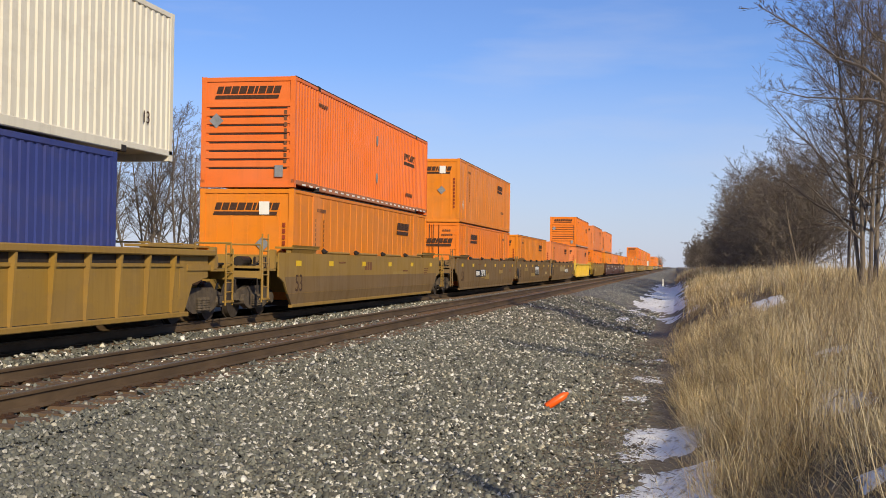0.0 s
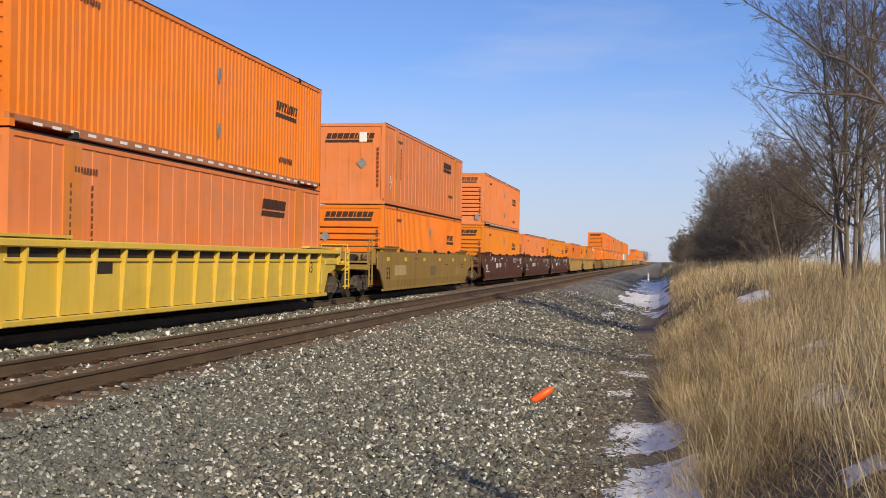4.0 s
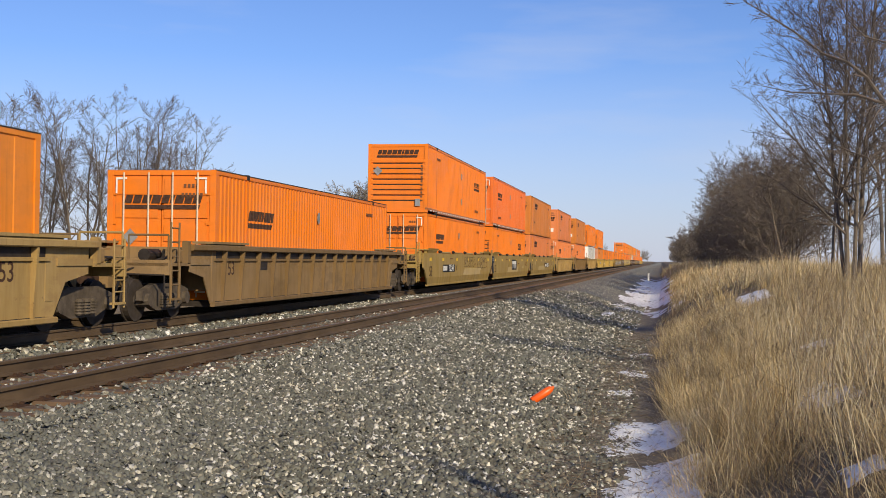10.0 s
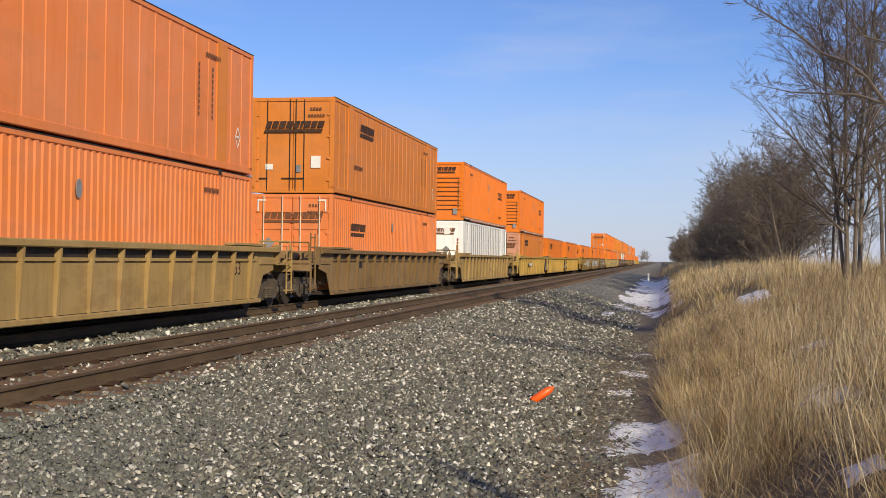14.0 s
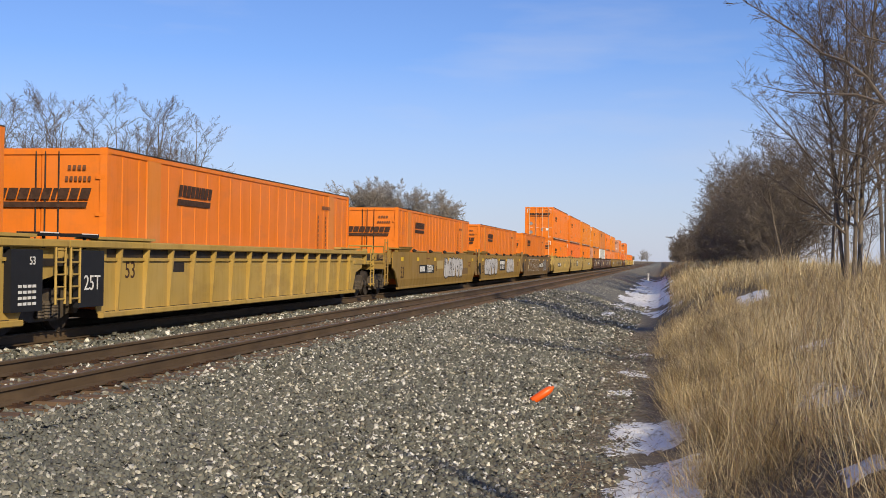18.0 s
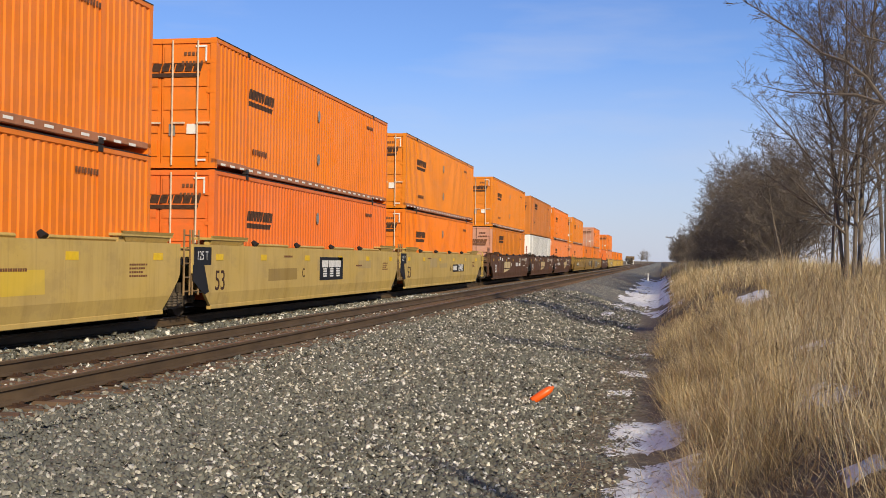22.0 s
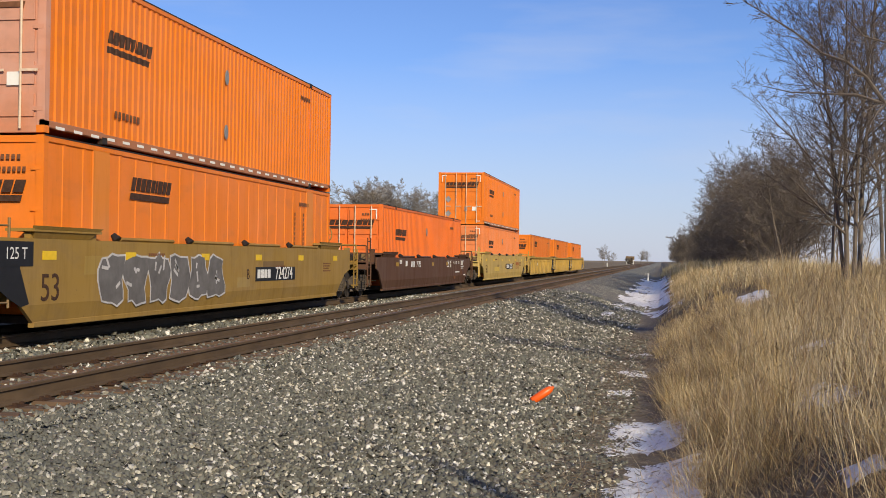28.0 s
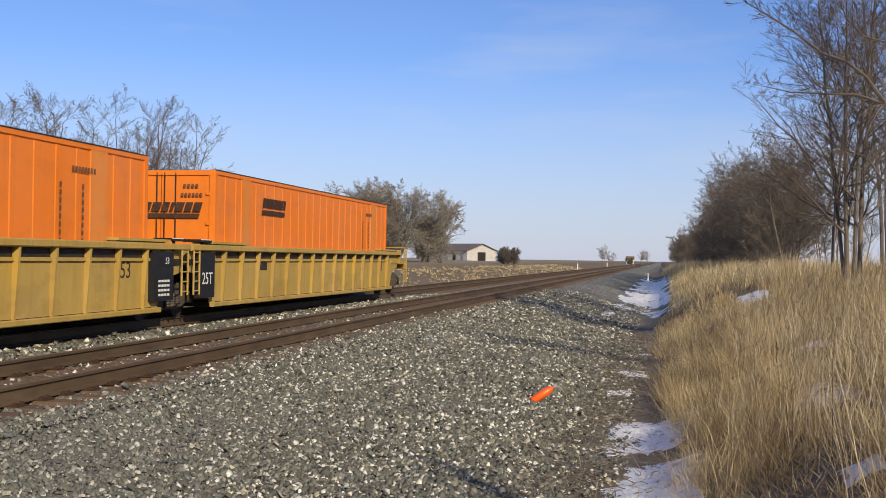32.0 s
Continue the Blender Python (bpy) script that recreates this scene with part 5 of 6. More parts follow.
            part("platform_skirt", Geo().prism_x([(b0 + 0.0, top), (b1, top), (b1, zp), (b0, zp)], *sorted((s * 1.30, s * 1.42))), trim, pl)
            d0, d1 = at(0.62, 1.60)
            part("end_deck", Geo().box(*sorted((s * 0.9, s * 1.44)), d0, d1, 1.42, 1.46), STEEL if kind == "joint" else skin, c)
        if kind == "coupler":
            s0, s1 = at(1.6, 3.05)
            part("draft_sill", Geo().box(-0.30, 0.30, s0, s1, 0.66, 1.05), skin, c)
            part("coupler", Geo().box(-0.11, 0.11, *at(3.0, 3.55), 0.74, 0.98, 0.03), RUST, c)
            part("end_platform", Geo().box(-1.42, 1.42, *at(1.62, 2.75), 1.10, 1.16), skin, c)
            part("end_beam", Geo().box(-1.45, 1.45, *at(2.62, 2.75), 0.92, 1.22), skin, c)
            yy = at(2.68, 2.68)[0]
            for s in (1, -1):
                part("handrail", Geo().tube((s * 1.40, yy, 1.2), (s * 1.40, yy, 1.72), 0.022).tube((s * 1.40, yy, 1.72), (s * 0.55, yy, 1.72), 0.022).tube((s * 0.55, yy, 1.72), (s * 0.55, yy, 1.2), 0.022), trim, c)
                if s > 0:
                    ladder(c, 1.45, min(yy, yy - e * 0.42), 0.36, 1.98 if e < 0 else 1.6, trim, 6)
            if e > 0 and style == "plate":
                bx, by, bz = 0.62, L + 1.15, 1.98
                part("gear_housing", Geo().tube((bx, by + 0.30, bz), (bx, by, bz), 0.24, 0.26, 14).box(bx - 0.3, bx + 0.25, by - 0.35, by + 0.2, 1.46, 1.76, 0.03), trim, c)
                g = Geo()
                rim = [Vector((bx + 0.30 * math.cos(k * math.pi / 7), by + 0.42, bz + 0.05 + 0.30 * math.sin(k * math.pi / 7))) for k in range(14)]
                for k in range(14):
                    g.tube(rim[k], rim[(k + 1) % 14], 0.020, None, 5, False)
                for k in (0, 3, 5, 9, 12):
                    g.tube((bx, by + 0.40, bz + 0.05), rim[k], 0.014, None, 4, False)
                w = part("brake_wheel", g, trim, c, "round hand brake wheel")
                part("brake_post", Geo().box(bx - 0.42, bx - 0.32, by - 0.05, by + 0.06, 1.46, 2.3), trim, w)
            part("brake_hose", Geo().tube((0.35, yy, 0.8), (0.42, yy + e * 0.45, 0.35), 0.03), BLACK, c)
            q = at(2.9, 2.9)[0]
            part("cut_lever", Geo().tube((-1.35, q, 0.98), (1.42, q, 0.92), 0.018).tube((1.42, q, 0.92), (1.42, q, 0.62), 0.018), STEEL, c)
            q0, q1 = at(1.75, 2.35)
            part("brake_cylinder", Geo().tube((0.72, q0, 1.32), (0.72, q1, 1.32), 0.13, None, 12).tube((0.72, (q0 + q1) / 2, 1.16), (0.72, (q0 + q1) / 2, 1.2), 0.05), STEEL, c)
            part("valve_box", Geo().box(1.02, 1.32, *at(1.75, 2.15), 1.16, 1.44, 0.03), GRIMY, c)
            part("pipe_run", Geo().tube((1.25, at(0.4, 0.4)[0], 1.30), (1.25, at(2.6, 2.6)[0], 1.26), 0.025).tube((1.25, at(2.6, 2.6)[0], 1.26), (0.4, at(2.8, 2.8)[0], 0.95), 0.025), STEEL, c)
            q0, q1 = at(2.25, 2.65)
            part("side_step", Geo().box(1.38, 1.50, q0, q1, 0.42, 0.46).tube((1.46, q0, 0.44), (1.46, q0, 1.1), 0.018).tube((1.46, q1, 0.44), (1.46, q1, 1.1), 0.018), trim, c)
            q0, q1 = at(1.66, 1.80)
            part("end_post", Geo().box(1.30, 1.44, q0, q1, 1.14, 1.62, 0.02), trim, c)
            truck(c, at(1.95, 1.95)[0])
        else:
            part("joint_block", Geo().box(-0.32, 0.32, *at(1.5, 1.68), 0.66, 1.10), STEEL, c)
            yy = at(1.55, 1.55)[0]
            ladder(c, 1.47, min(yy, yy - e * 0.3), 0.5, 1.85 if style == "plate" else 1.5, (BLACK if skin in (MAROON, UMBER) else GRIMY) if style == "plate" else trim, 5, 0.30)
            if style == "plate" and e < 0:
                # black plate stands in for the shadow inside the end opening
                part("end_skirt", Geo().prism_x([(-1.6, 0.80), (-1.25, 0.62), (-0.95, 0.50), (-0.72, 0.54), (-1.0, 1.12), (-1.6, 1.12)], 1.498, 1.504), BLACK, c, "black plate drawn as the shaded opening over the shared truck")
            if style == "rib":
                step = part("joint_step", Geo().box(1.12, 1.50, *at(0.66, 1.30), 1.60, 1.66), BLACK, c, "black step over the joint")
                part("step_edge", Geo().box(1.501, 1.507, *at(0.70, 1.26), 1.645, 1.662), STICKER, step, "white step edge")
                part("step_leg", Geo().tube((1.40, at(0.98, 0.98)[0], 1.40), (1.40, at(0.98, 0.98)[0], 1.62), 0.03), BLACK, step)
            part("joint_cover", Geo().box(-0.7, 0.7, *at(1.0, 1.64), 1.24, 1.34), STEEL, c)
            if e > 0:
                truck(c, L + 1.65)
    return c


def numbered(c, y, z, text, w=3.0, white=True):
    """The black number board on the side: bars for the mark, digits for the number."""
    b = part("number_board", Geo().box(1.502, 1.508, y, y + w, z, z + 0.34), BLACK, c, "black board with white numerals")
    m = FACE_X.copy()
    m.translation = (1.509, y + 0.12, z + 0.07)
    part("mark_bars", code_bars(m, 4, 0.20, 0.21, 0.22), WHITE_INK, b)
    m = FACE_X.copy()
    m.translation = (1.5115, y + w * 0.70, z + 0.165)
    letters(text, 0.45, WHITE_INK, b, m, "numerals")


def side_text(c, text, y, z, size, mat, x=1.505):
    m = FACE_X.copy()
    m.translation = (x, y, z)
    letters(text, size, mat, c, m)


def bars(c, y, z, n, w, h, mat, name="stencil", x=1.5015):
    m = FACE_X.copy()
    m.translation = (x, y, z)
    part(name, code_bars(m, n, w, h, 0.35), mat, c)


def block_sign(c, y, z, w, h, ground=BLACK, ink=WHITE_INK):
    """The owner's block emblem: three chunky shapes on a board."""
    if ground:
        part("emblem_board", Geo().box(1.502, 1.507, y, y + w, z, z + h), ground, c, "black emblem board")
    m = FACE_X.copy()
    m.translation = (1.508, y + 0.08 * w, z + 0.14 * h)
    g = Geo()
    a, b = w * 0.84 / 3, h * 0.72
    for i in range(3):
        o = i * a
        flat(g, [(o + 0.04 * a, 0.58 * b), (o + 0.92 * a, 0.58 * b), (o + 0.94 * a, b), (o + 0.02 * a, b)], m)
        for k in range(4):
            flat(g, [(o + 0.22 * a, 0.145 * k * b), (o + 0.74 * a, 0.145 * k * b), (o + 0.74 * a, (0.145 * k + 0.10) * b), (o + 0.22 * a, (0.145 * k + 0.10) * b)], m)
    part("emblem", g, ink, c)


def swoosh_sign(c, y, z, w, h):
    """The railway's cream emblem: four slanted blocks over a wedge."""
    m = FACE_X.copy()
    m.translation = (1.506, y, z)
    g = Geo()
    a = w * 0.92 / 4
    for i in range(4):
        o = 0.08 * w + i * a
        for lo, hi in ((0.42 * h, h),):
            flat(g, [(o + 0.2 * lo, lo), (o + 0.82 * a + 0.2 * lo, lo), (o + 0.82 * a + 0.2 * hi, hi), (o + 0.2 * hi, hi)], m)
    flat(g, [(0, 0), (0.1 * w, 0), (w * 0.95, 0.3 * h), (w * 0.08, 0.3 * h)], m)
    part("emblem", g, plain("cream_lettering", (0.62, 0.48, 0.26), 0.6), c)


def reflectors(c, spots, z=1.22, w=0.42, h=0.14, mat=TAPE):
    for y in spots:
        part("reflector", Geo().box(1.502, 1.507, y, y + w, z, z + h), mat, c, "yellow reflector patch")


def corner_board(c, text):
    part("end_board", Geo().box(1.502, 1.507, -1.55, -0.62, 1.12, 1.50), BLACK, c, "black end board")
    side_text(c, text, -1.1, 1.31, 0.26, WHITE_INK)


def graffiti(c, y0, y1, z0, z1, seed, fill, edge, letters_n=5):
    """Bulging spray-painted shapes with a darker or paler outline."""
    rng = random.Random(seed)
    w = (y1 - y0) / letters_n
    for i in range(letters_n):
        cy, cz = y0 + (i + 0.5) * w, (z0 + z1) / 2
        pts = []
        n = 16
        for k in range(n):
            a = 2 * math.pi * k / n
            r = 1 + 0.22 * math.sin(3 * a + seed + i) + rng.uniform(-0.10, 0.10)
            sq = 1 / max(abs(math.cos(a)), abs(math.sin(a))) ** 0.7
            pts.append((math.cos(a) * 0.46 * w * r * sq, math.sin(a) * 0.40 * (z1 - z0) * (1 + rng.uniform(-0.12, 0.12)) * sq))
        m = FACE_X.copy()
        m.translation = (1.5015 + 0.0006 * i, cy, cz)
        out = part("graffiti_outline", flat(Geo(), [(a * 1.09, b * 1.09) for a, b in pts], m, 0.002), edge, c)
        m2 = FACE_X.copy()
        m2.translation = (1.5045 + 0.0006 * i, cy, cz)
        part("graffiti_fill", flat(Geo(), pts, m2, 0.002), fill, out)
        g = Geo()
        m3 = FACE_X.copy()
        m3.translation = (1.5085, cy, cz)
        for k in range(3):
            a, b = rng.uniform(-0.25, 0.2) * w, rng.uniform(-0.28, 0.22) * (z1 - z0)
            l, t = rng.uniform(0.12, 0.3) * w, 0.03
            d = rng.uniform(0, 3.14)
            ux, uz = math.cos(d), math.sin(d)
            flat(g, [(a - uz * t, b + ux * t), (a + uz * t, b - ux * t), (a + ux * l * 1.0 + uz * t, b + uz * l - ux * t), (a + ux * l - uz * t, b + uz * l + ux * t)], m3, 0.002)
        part("graffiti_stroke", g, edge, out)


TRAIN = []
# style, paint, label of each car; the wells of one car share it
CARS = {
    "a": ("rib", OLIVE, "olive-yellow well car with upright side ribs"),
    "b": ("plate", OLIVE, "dusty olive smooth-sided well car"),
    "n": ("plate", BROWN, "brown dirty smooth-sided well car with faded spray paint"),
    "l": ("plate", OLIVE, "olive well car with a dirty brown lower side"),
    "c": ("plate", BROWN, "brown dirty smooth-sided articulated well car"),
    "d": ("rib", BRIGHT, "bright yellow well car with upright ribs"),
    "e": ("plate", OLIVE, "olive smooth-sided well car"),
    "f": ("plate", MAROON, "maroon smooth-sided articulated well car with white stencils"),
    "q": ("plate", UMBER, "brown-maroon smooth-sided articulated well car with cream emblem"),
    "m": ("plate", UMBER, "low-sided maroon well car with white stencils"),
    "g": ("rib", MUSTARD, "dirty yellow well car with upright side ribs"),
    "k": ("rib", FLAKED, "worn rust-streaked yellow well car with upright ribs"),
    "h": ("rib", GRIMY, "grimy brown well car with upright side ribs"),
    "j": ("plate", TAN, "dusty tan smooth-sided articulated well car"),
    "i": ("plate", YELLOW, "yellow smooth-sided articulated well car"),
}
# front of load, car, front end, rear end, lower load, upper load; a load is (family, colour, nose first)
C, J = "coupler", "joint"
UNITS = [
    (9.0, "a", C, C, ("fluted", "blue", 1), ("fluted", "cream", 1)),
    (32.32, "l", C, C, ("sheet", "amber", 1), ("fluted", "red", 1)),
    (55.48, "c", C, J, ("sheet", "deep", 0), ("sheet", "amber", 1)),
    (75.30, "c", J, J, ("sheet", "amber", 1), None),
    (94.79, "c", J, C, ("sheet", "salmon", 1), None),
    (117.75, "d", C, C, ("sheet", "salmon", 1), ("fluted", "deep", 1)),
    (141.75, "e", C, C, ("fluted", "deep", 1), ("sheet", "salmon", 1)),
    (165.22, "f", C, J, ("fluted", "amber", 1), ("fluted", "salmon", 1)),
    (184.50, "f", J, J, ("fluted", "salmon", 1), None),
    (204.05, "f", J, C, ("fluted", "amber", 1), None),
    (227.15, "k", C, C, ("sheet", "deep", 0), None),
    (250.40, "k", C, C, ("sheet", "amber", 0), None),
    (273.90, "h", C, C, ("fluted", "deep", 0), None),
    (297.27, "j", C, J, ("fluted", "deep", 0), ("fluted", "deep", 1)),
    (316.42, "j", J, J, ("fluted", "deep", 1), ("fluted", "red", 0)),
    (335.95, "j", J, C, ("sheet", "salmon", 0), ("sheet", "tan", 0)),
    (359.20, "k", C, C, ("fluted", "salmon", 0), ("sheet", "salmon", 0)),
    (382.37, "h", C, C, ("fluted", "salmon", 0), ("sheet", "tan", 0)),
    (405.42, "k", C, C, ("sheet", "white", 1), ("fluted", "deep", 1)),
    (428.86, "g", C, J, ("sheet", "tan", 0, "pink"), ("fluted", "deep", 1)),
    (448.27, "g", J, J, ("sheet", "deep", 0), None),
    (467.70, "g", J, C, ("sheet", "deep", 0), None),
    (490.80, "b", C, J, ("sheet", "deep", 0), None),
    (510.60, "b", J, J, ("sheet", "deep", 0), None),
    (530.25, "n", J, C, ("sheet", "deep", 0), None),
    (553.49, "i", C, J, ("fluted", "deep", 0), ("fluted", "deep", 0)),
    (572.88, "i", J, J, ("fluted", "red", 0), ("fluted", "deep", 0)),
    (592.17, "i", J, C, ("fluted", "deep", 0), ("fluted", "amber", 0)),
    (615.39, "q", C, J, ("sheet", "amber", 0, "pink"), ("fluted", "amber", 0)),
    (635.11, "q", J, J, ("sheet", "white", 1), ("sheet", "tan", 0)),
    (654.26, "q", J, C, ("fluted", "salmon", 0), ("fluted", "deep", 0)),
    (677.74, "b", C, J, ("fluted", "salmon", 0), ("fluted", "amber", 0)),
    (697.00, "b", J, J, ("sheet", "deep", 0), None),
    (716.89, "b", J, C, ("sheet", "deep", 0), ("fluted", "deep", 0, "pink")),
    (739.71, "m", C, C, ("fluted", "red", 0), None),
    (763.26, "i", C, C, ("fluted", "salmon", 0), ("fluted", "deep", 0)),
    (786.45, "g", C, J, ("sheet", "deep", 0), None),
    (805.93, "g", J, J, ("sheet", "deep", 0), None),
    (825.49, "g", J, C, ("sheet", "deep", 0), None),
]


def markings(c, i, car):
    """Stencils, boards and paint that set single cars apart."""
    if car in ("f", "m", "q"):
        ends = [-0.9, 1.3, 4.7, 8.0, 11.3, 14.6]
        reflectors(c, ends if i != 34 else [1.3, 8.0, 11.3], mat=OLD_TAPE)
        bars(c, 1.9, 1.30, 3, 0.10, 0.16, WHITE_INK)
        bars(c, 2.9, 1.22, 5, 0.05, 0.20, WHITE_INK)
        if i != 34:
            bars(c, 5.6, 1.38, 9, 0.06, 0.06, WHITE_INK)
        for text, y, z in (("40", 12.35, 1.36), ("20", 12.35, 1.20), ("45", 13.2, 1.33), ("48", 13.75, 1.33), ("53", 14.5, 1.33)):
            side_text(c, text, y, z, 0.20, WHITE_INK)
        for k in range(5):
            bars(c, 15.1, 1.40 - 0.085 * k, 7 - k % 3, 0.08, 0.04, WHITE_INK)
            bars(c, 11.5, 1.40 - 0.06 * k, 6, 0.06, 0.03, WHITE_INK)
        bars(c, 13.6, 0.88, 12, 0.07, 0.05, WHITE_INK)
        bars(c, 13.2, 0.58, 4, 0.09, 0.14, FADED_INK)
        bars(c, 15.2, 1.28, 6, 0.06, 0.14, WHITE_INK)
        bars(c, 15.9, 0.72, 5, 0.08, 0.07, WHITE_INK)
        if i == 34:
            bars(c, 3.9, 1.18, 3, 0.17, 0.22, WHITE_INK)
            side_text(c, "71795", 5.3, 1.28, 0.33, WHITE_INK)
            side_text(c, "57", 15.2, 0.9, 0.42, FADED_INK)
        elif i < 20:
            side_text(c, "53", -0.05, 0.80, 0.62, WHITE_INK)
            bars(c, 0.45, 0.62, 6, 0.05, 0.06, WHITE_INK)
            bars(c, 3.6, 0.86, 3, 0.22, 0.25, WHITE_INK)
            side_text(c, "55477", 5.3, 0.98, 0.36, WHITE_INK)
            side_text(c, {7: "B", 8: "C", 9: "A"}[i], 7.4, 0.99, 0.34, WHITE_INK)
        else:
            side_text(c, "53", 0.25, 0.76, 0.66, WHITE_INK)
            bars(c, 0.9, 0.62, 5, 0.10, 0.16, FADED_INK)
            if i == 30:
                bars(c, 2.2, 0.86, 4, 0.22, 0.24, WHITE_INK)
                side_text(c, "254006", 4.25, 0.97, 0.33, WHITE_INK)
                swoosh_sign(c, 9.2, 0.52, 3.2, 0.66)
                side_text(c, "A", 8.9, 0.98, 0.32, WHITE_INK)
            elif i == 28:
                swoosh_sign(c, 3.6, 0.52, 3.2, 0.66)
                side_text(c, "B", 7.4, 0.98, 0.32, WHITE_INK)
                bars(c, 9.6, 0.88, 4, 0.22, 0.24, WHITE_INK)
                side_text(c, "254006", 11.65, 0.98, 0.33, WHITE_INK)
            else:
                side_text(c, "C", 4.8, 0.98, 0.32, WHITE_INK)
                swoosh_sign(c, 5.9, 0.52, 3.2, 0.66)
    elif CARS[car][0] == "plate":
        reflectors(c, [-0.35, 2.5, 6.0, 9.3, 12.6, 15.9])
        rng = random.Random(200 + i)
        skin = CARS[car][1]
        for k in range(3):
            a, b = rng.uniform(0.8, 14.0), rng.uniform(0.56, 1.0)
            w, h = rng.uniform(0.7, 2.4), rng.uniform(0.18, 0.42)
            part("painted_out_patch", flat(Geo(), [(a, b), (a + w, b + 0.01), (a + w - 0.02, b + h), (a + 0.01, b + h - 0.01)], FACE_X @ Matrix.Translation((0, 0, 1.5002)), 0.001 + 0.0003 * k),
                 rng.choice((TAN_PATCH, BROWN, TAN) if skin != YELLOW else (TAN_PATCH, TAN, BRIGHT)), c, "painted-out patch on the side")
        bars(c, rng.uniform(3.0, 5.0), 1.30, 9, 0.06, 0.05, FADED_INK)
        bars(c, rng.uniform(10.5, 11.5), 1.04, 11, 0.05, 0.05, FADED_INK)
        for k in range(4):
            bars(c, 14.9, 1.12 - 0.07 * k, 8 - k % 3, 0.07, 0.035, FADED_INK)
        side_text(c, "53", -0.1, 0.76, 0.62, INK)
        if i in (2, 4, 13, 25, 27, 33, 22, 24, 31, 35, 15):
            y = {13: 2.6, 15: 9.4, 22: 3.0, 24: 9.5, 25: 3.2, 2: 3.4, 31: 3.4, 35: 8.2}.get(i, 9.3)
            numbered(c, y, 0.72, {13: "732341", 15: "732341", 25: "724489", 27: "724489", 33: "724274", 22: "726814", 24: "726814", 35: "732336"}.get(i, "728798"))
            side_text(c, "A" if y < 6 else "B", y - 0.5 if y > 6 else y + 3.5, 0.88, 0.34, INK)
        elif i in (3, 14, 23, 26, 32):
            block_sign(c, {23: 6.4}.get(i, 7.4), 0.66, 2.4, 0.66)
            side_text(c, "C", 5.9, 0.88, 0.34, INK)
        if i in (4, 14, 27, 33, 26):
            corner_board(c, "125 T")
        if i in (22, 23):
            graffiti(c, 8.3 if i == 22 else 0.5, 13.1 if i == 22 else 5.5, 0.38, 1.46, i, CHALK, BLACK, 5 if i == 22 else 4)
        if i == 23:
            graffiti(c, 9.6, 13.0, 0.42, 1.45, 3, CHALK, GRAPHITE, 6)
        if i == 24:
            graffiti(c, 2.0, 6.4, 0.45, 1.44, 8, BROWN, CHALK, 6)
            graffiti(c, 6.5, 9.2, 0.42, 1.44, 12, BROWN, CHALK, 3)
            graffiti(c, 12.6, 15.0, 0.42, 1.44, 13, GRAPHITE, CHALK, 3)
        if i == 33:
            graffiti(c, 1.5, 7.3, 0.34, 1.40, 5, GRAPHITE, CHALK, 6)
        if i == 32:
            graffiti(c, 11.4, 13.4, 0.4, 1.4, 6, BLACK, BLACK, 3)
        if i == 4:
            graffiti(c, 5.3, 9.3, 0.8, 1.3, 16, plain("ghost_lettering", (0.38, 0.30, 0.17), 0.7), OLIVE, 6)
        if i == 1:
            part("lower_panel", flat(Geo(), [(-0.95, 0.53), (L53 + 0.72, 0.53), (L53 + 1.0, 0.95), (-1.2, 0.95)], FACE_X @ Matrix.Translation((0, 0, 1.502)), 0.003), BROWN, c, "dirty brown lower side panel")
            bars(c, 6.3, 1.1, 3, 0.22, 0.26, FADED_INK)
        if i == 13:
            graffiti(c, 8.2, 11.4, 0.9, 1.46, 21, TAN, INK, 5)
            graffiti(c, 12.2, 15.3, 0.8, 1.44, 25, TAN, INK, 5)
        if i in (13, 14, 15):
            # repainted paler lower panel
            a = {13: 7.9, 14: 5.2, 15: 3.9}[i]
            part("repaint_patch", flat(Geo(), [(a, 0.53), (a + 5.2, 0.53), (a + 5.7, 0.86), (a + 0.5, 0.86)], FACE_X @ Matrix.Translation((0, 0, 1.502)), 0.002), TAN_PATCH, c, "paler repainted patch")
        if i == 35:
            block_sign(c, 12.6, 0.62, 2.0, 0.62, None, plain("faded_red_lettering", (0.42, 0.15, 0.05), 0.7))
    else:
        side_text(c, "53", 15.15 if i % 3 else 0.85, 1.02, 0.44, INK, 1.353)
        part("stencil_board", Geo().box(1.351, 1.357, 2.6, 3.3, 0.98, 1.18), STEEL, c)
        if i == 36:
            part("number_board", Geo().box(1.353, 1.36, 3.9, 5.5, 0.88, 1.12), BLACK, c, "black number board with white marks")
            bars(c, 4.0, 0.91, 8, 0.11, 0.18, WHITE_INK, x=1.361)
        if i in (20, 21, 37, 38):
            b = part("end_board", Geo().box(1.352, 1.47, -1.25, -0.40, 0.42, 1.38), BLACK, c, "black end board")
            side_text(b, "25T", -0.82, 0.82, 0.36, WHITE_INK, 1.474)
        if i in (19, 20, 36, 37):
            b = part("end_board", Geo().box(1.352, 1.47, L53 - 0.05, L53 + 0.85, 0.42, 1.38), BLACK, c, "black end board")
            for k in range(4):
                bars(b, L53 + 0.15, 0.52 + 0.09 * k, 4, 0.10, 0.045, WHITE_INK, x=1.472)
            side_text(b, "53", L53 + 0.55, 1.2, 0.18, WHITE_INK, 1.474)
        if i == 19:
            part("number_board", Geo().box(1.475, 1.482, 4.2, 6.4, 0.86, 1.12), BLACK, c)
            bars(c, 4.3, 0.9, 9, 0.16, 0.18, WHITE_INK, x=1.482)


TAN_PATCH = paint("paint_pale_tan", (0.46, 0.33, 0.13), 0.3, 0.6)


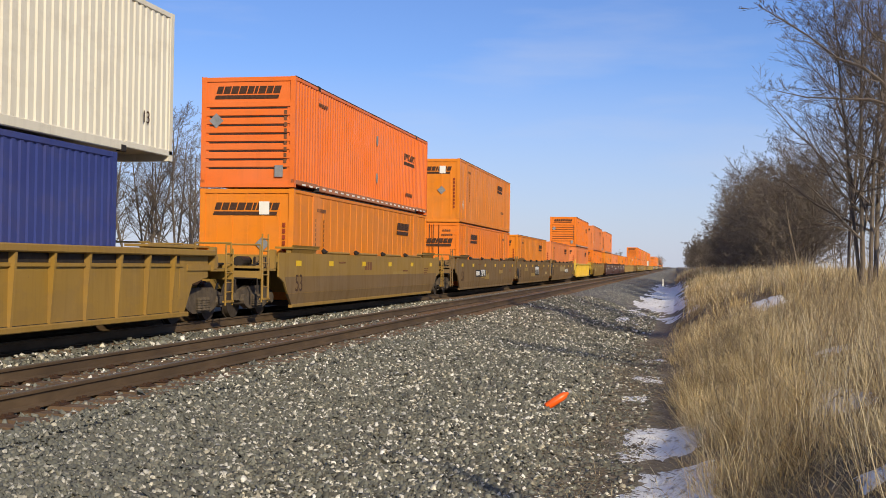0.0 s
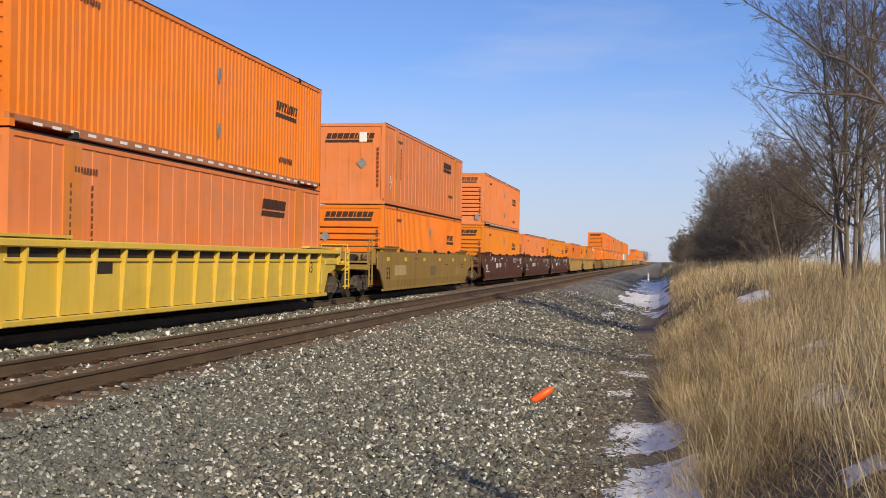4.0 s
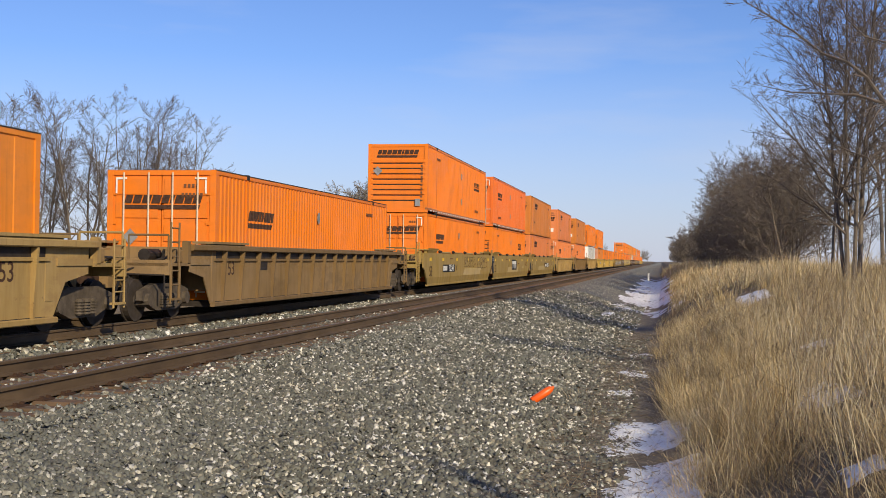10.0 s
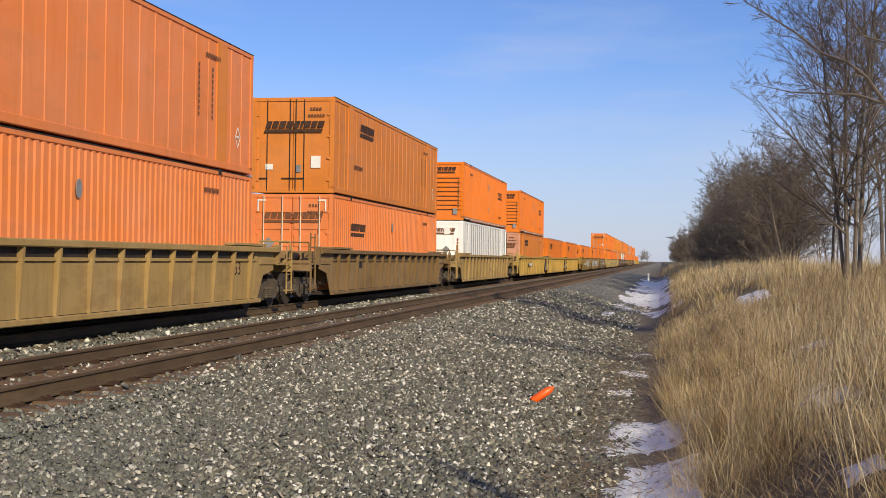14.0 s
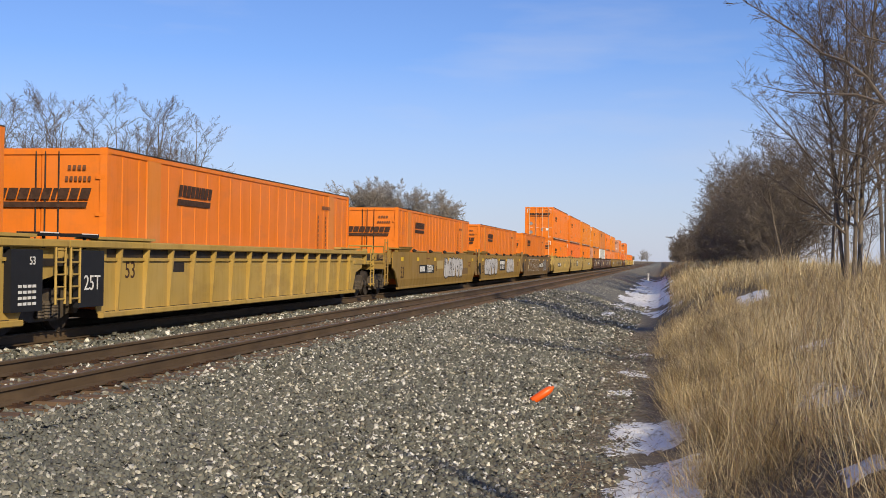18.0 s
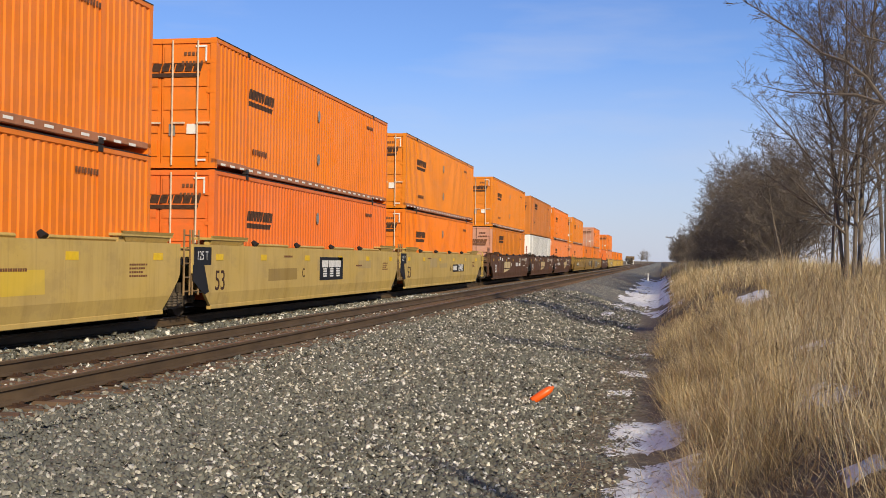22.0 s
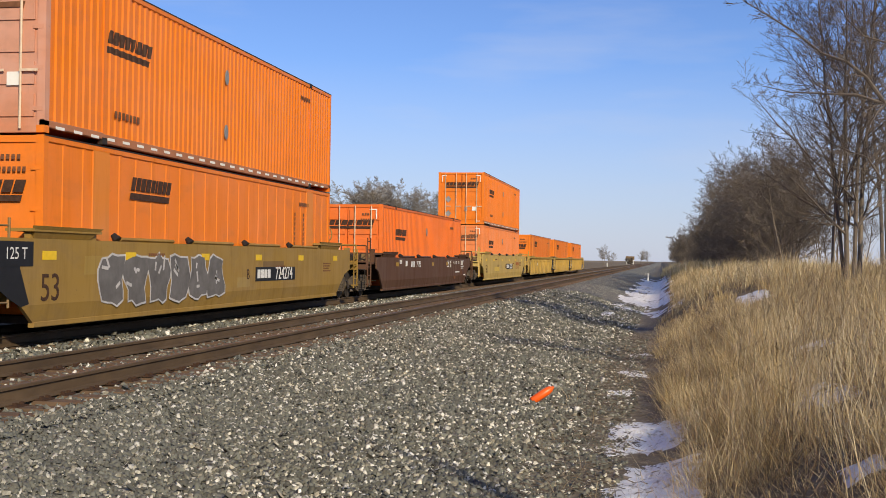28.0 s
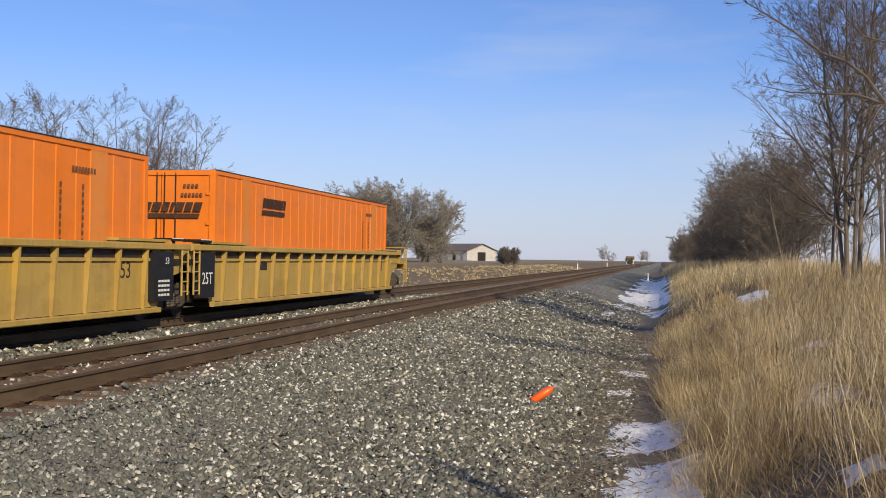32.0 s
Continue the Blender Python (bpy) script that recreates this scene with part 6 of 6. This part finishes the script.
def lower_marks(c, drop):
    for o in c.children:
        if o.name.split(".")[0] in ("stencil", "lettering", "reflector"):
            o.location.z -= drop


def train():
    cars = {}
    for i, (s, car, front, rear, low, up) in enumerate(UNITS):
        style, skin, label = CARS[car]
        key = (car, front, rear)
        if key not in cars:
            c = well_car(style, skin, front, rear, label, {"k": FLAKED, "h": BROWN}.get(car), {"l": BROWN}.get(car))
            cars[key] = [o for o in (c, *c.children_recursive)]
            own = c
        else:
            own = None
        if own is None:
            # copy only the bare car, without the first one's markings
            made = {}
            for o in cars[key]:
                made[o] = o.copy()
                scene.collection.objects.link(made[o])
                made[o].parent = made.get(o.parent)
                made[o].matrix_parent_inverse = o.matrix_parent_inverse
            own = made[cars[key][0]]
        tagged(own, group="well cars of the train")
        markings(own, i, car)
        if car == "m":
            lower_marks(own, 0.20)
        TRAIN.append((own, pose(TRAIN_TRACK, s, 0)))
        put_container(low[:2] + low[3:], s + (1.5 if i == 0 else 0), 0.33, low[2])
        if up:
            ys = s - (0.2 if i == 0 else 0)
            put_container(up[:2] + up[3:], ys, 0.365 + HIGH, up[2])


def travelled(t):
    """How far the train has come by t seconds; it gains a little speed."""
    return 24.922 * t + 0.0151 * ((t - 16) ** 2 - 256)


def motions():
    times = [2.0 * k for k in range(17)]
    for ob, m in TRAIN:
        walk(ob, [(t, Matrix.Translation((0, -travelled(t) - 3.866, 0)) @ m) for t in times])


ground()
track("near_track", NEAR_TRACK, "rusty rails on brown wooden ties in grey ballast", 6.0, 20, 110)
track("train_track", TRAIN_TRACK, "rusty rails of the far track under the train", 14.0, 0, 20)
for q in ((-0.75, 0.35, 11.0, 14.3, 2.0, 0.22), (-0.50, 0.50, 8.3, 11.3, 5.0, 0.22), (-0.9, -0.2, 16.6, 17.6, 8.0, 0.0), (-0.8, -0.1, 19.0, 21.0, 9.0, -0.05),
          (-0.8, -0.1, 23.0, 25.0, 14.0, -0.05), (-2.5, 0.9, 42.0, 150.0, 11.0, 0.45), (1.6, 2.9, 25.5, 32.5, 17.0, -0.05), (1.55, 2.2, 13.6, 15.2, 19.0, -0.02), (1.1, 1.8, 10.0, 11.8, 23.0, -0.05), (1.05, 1.38, 7.0, 7.6, 29.0, -0.02)):
    snow_patch(*q)
stones()
ditch_litter()
barn()
small_things()
trees()
grass()
train()
motions()
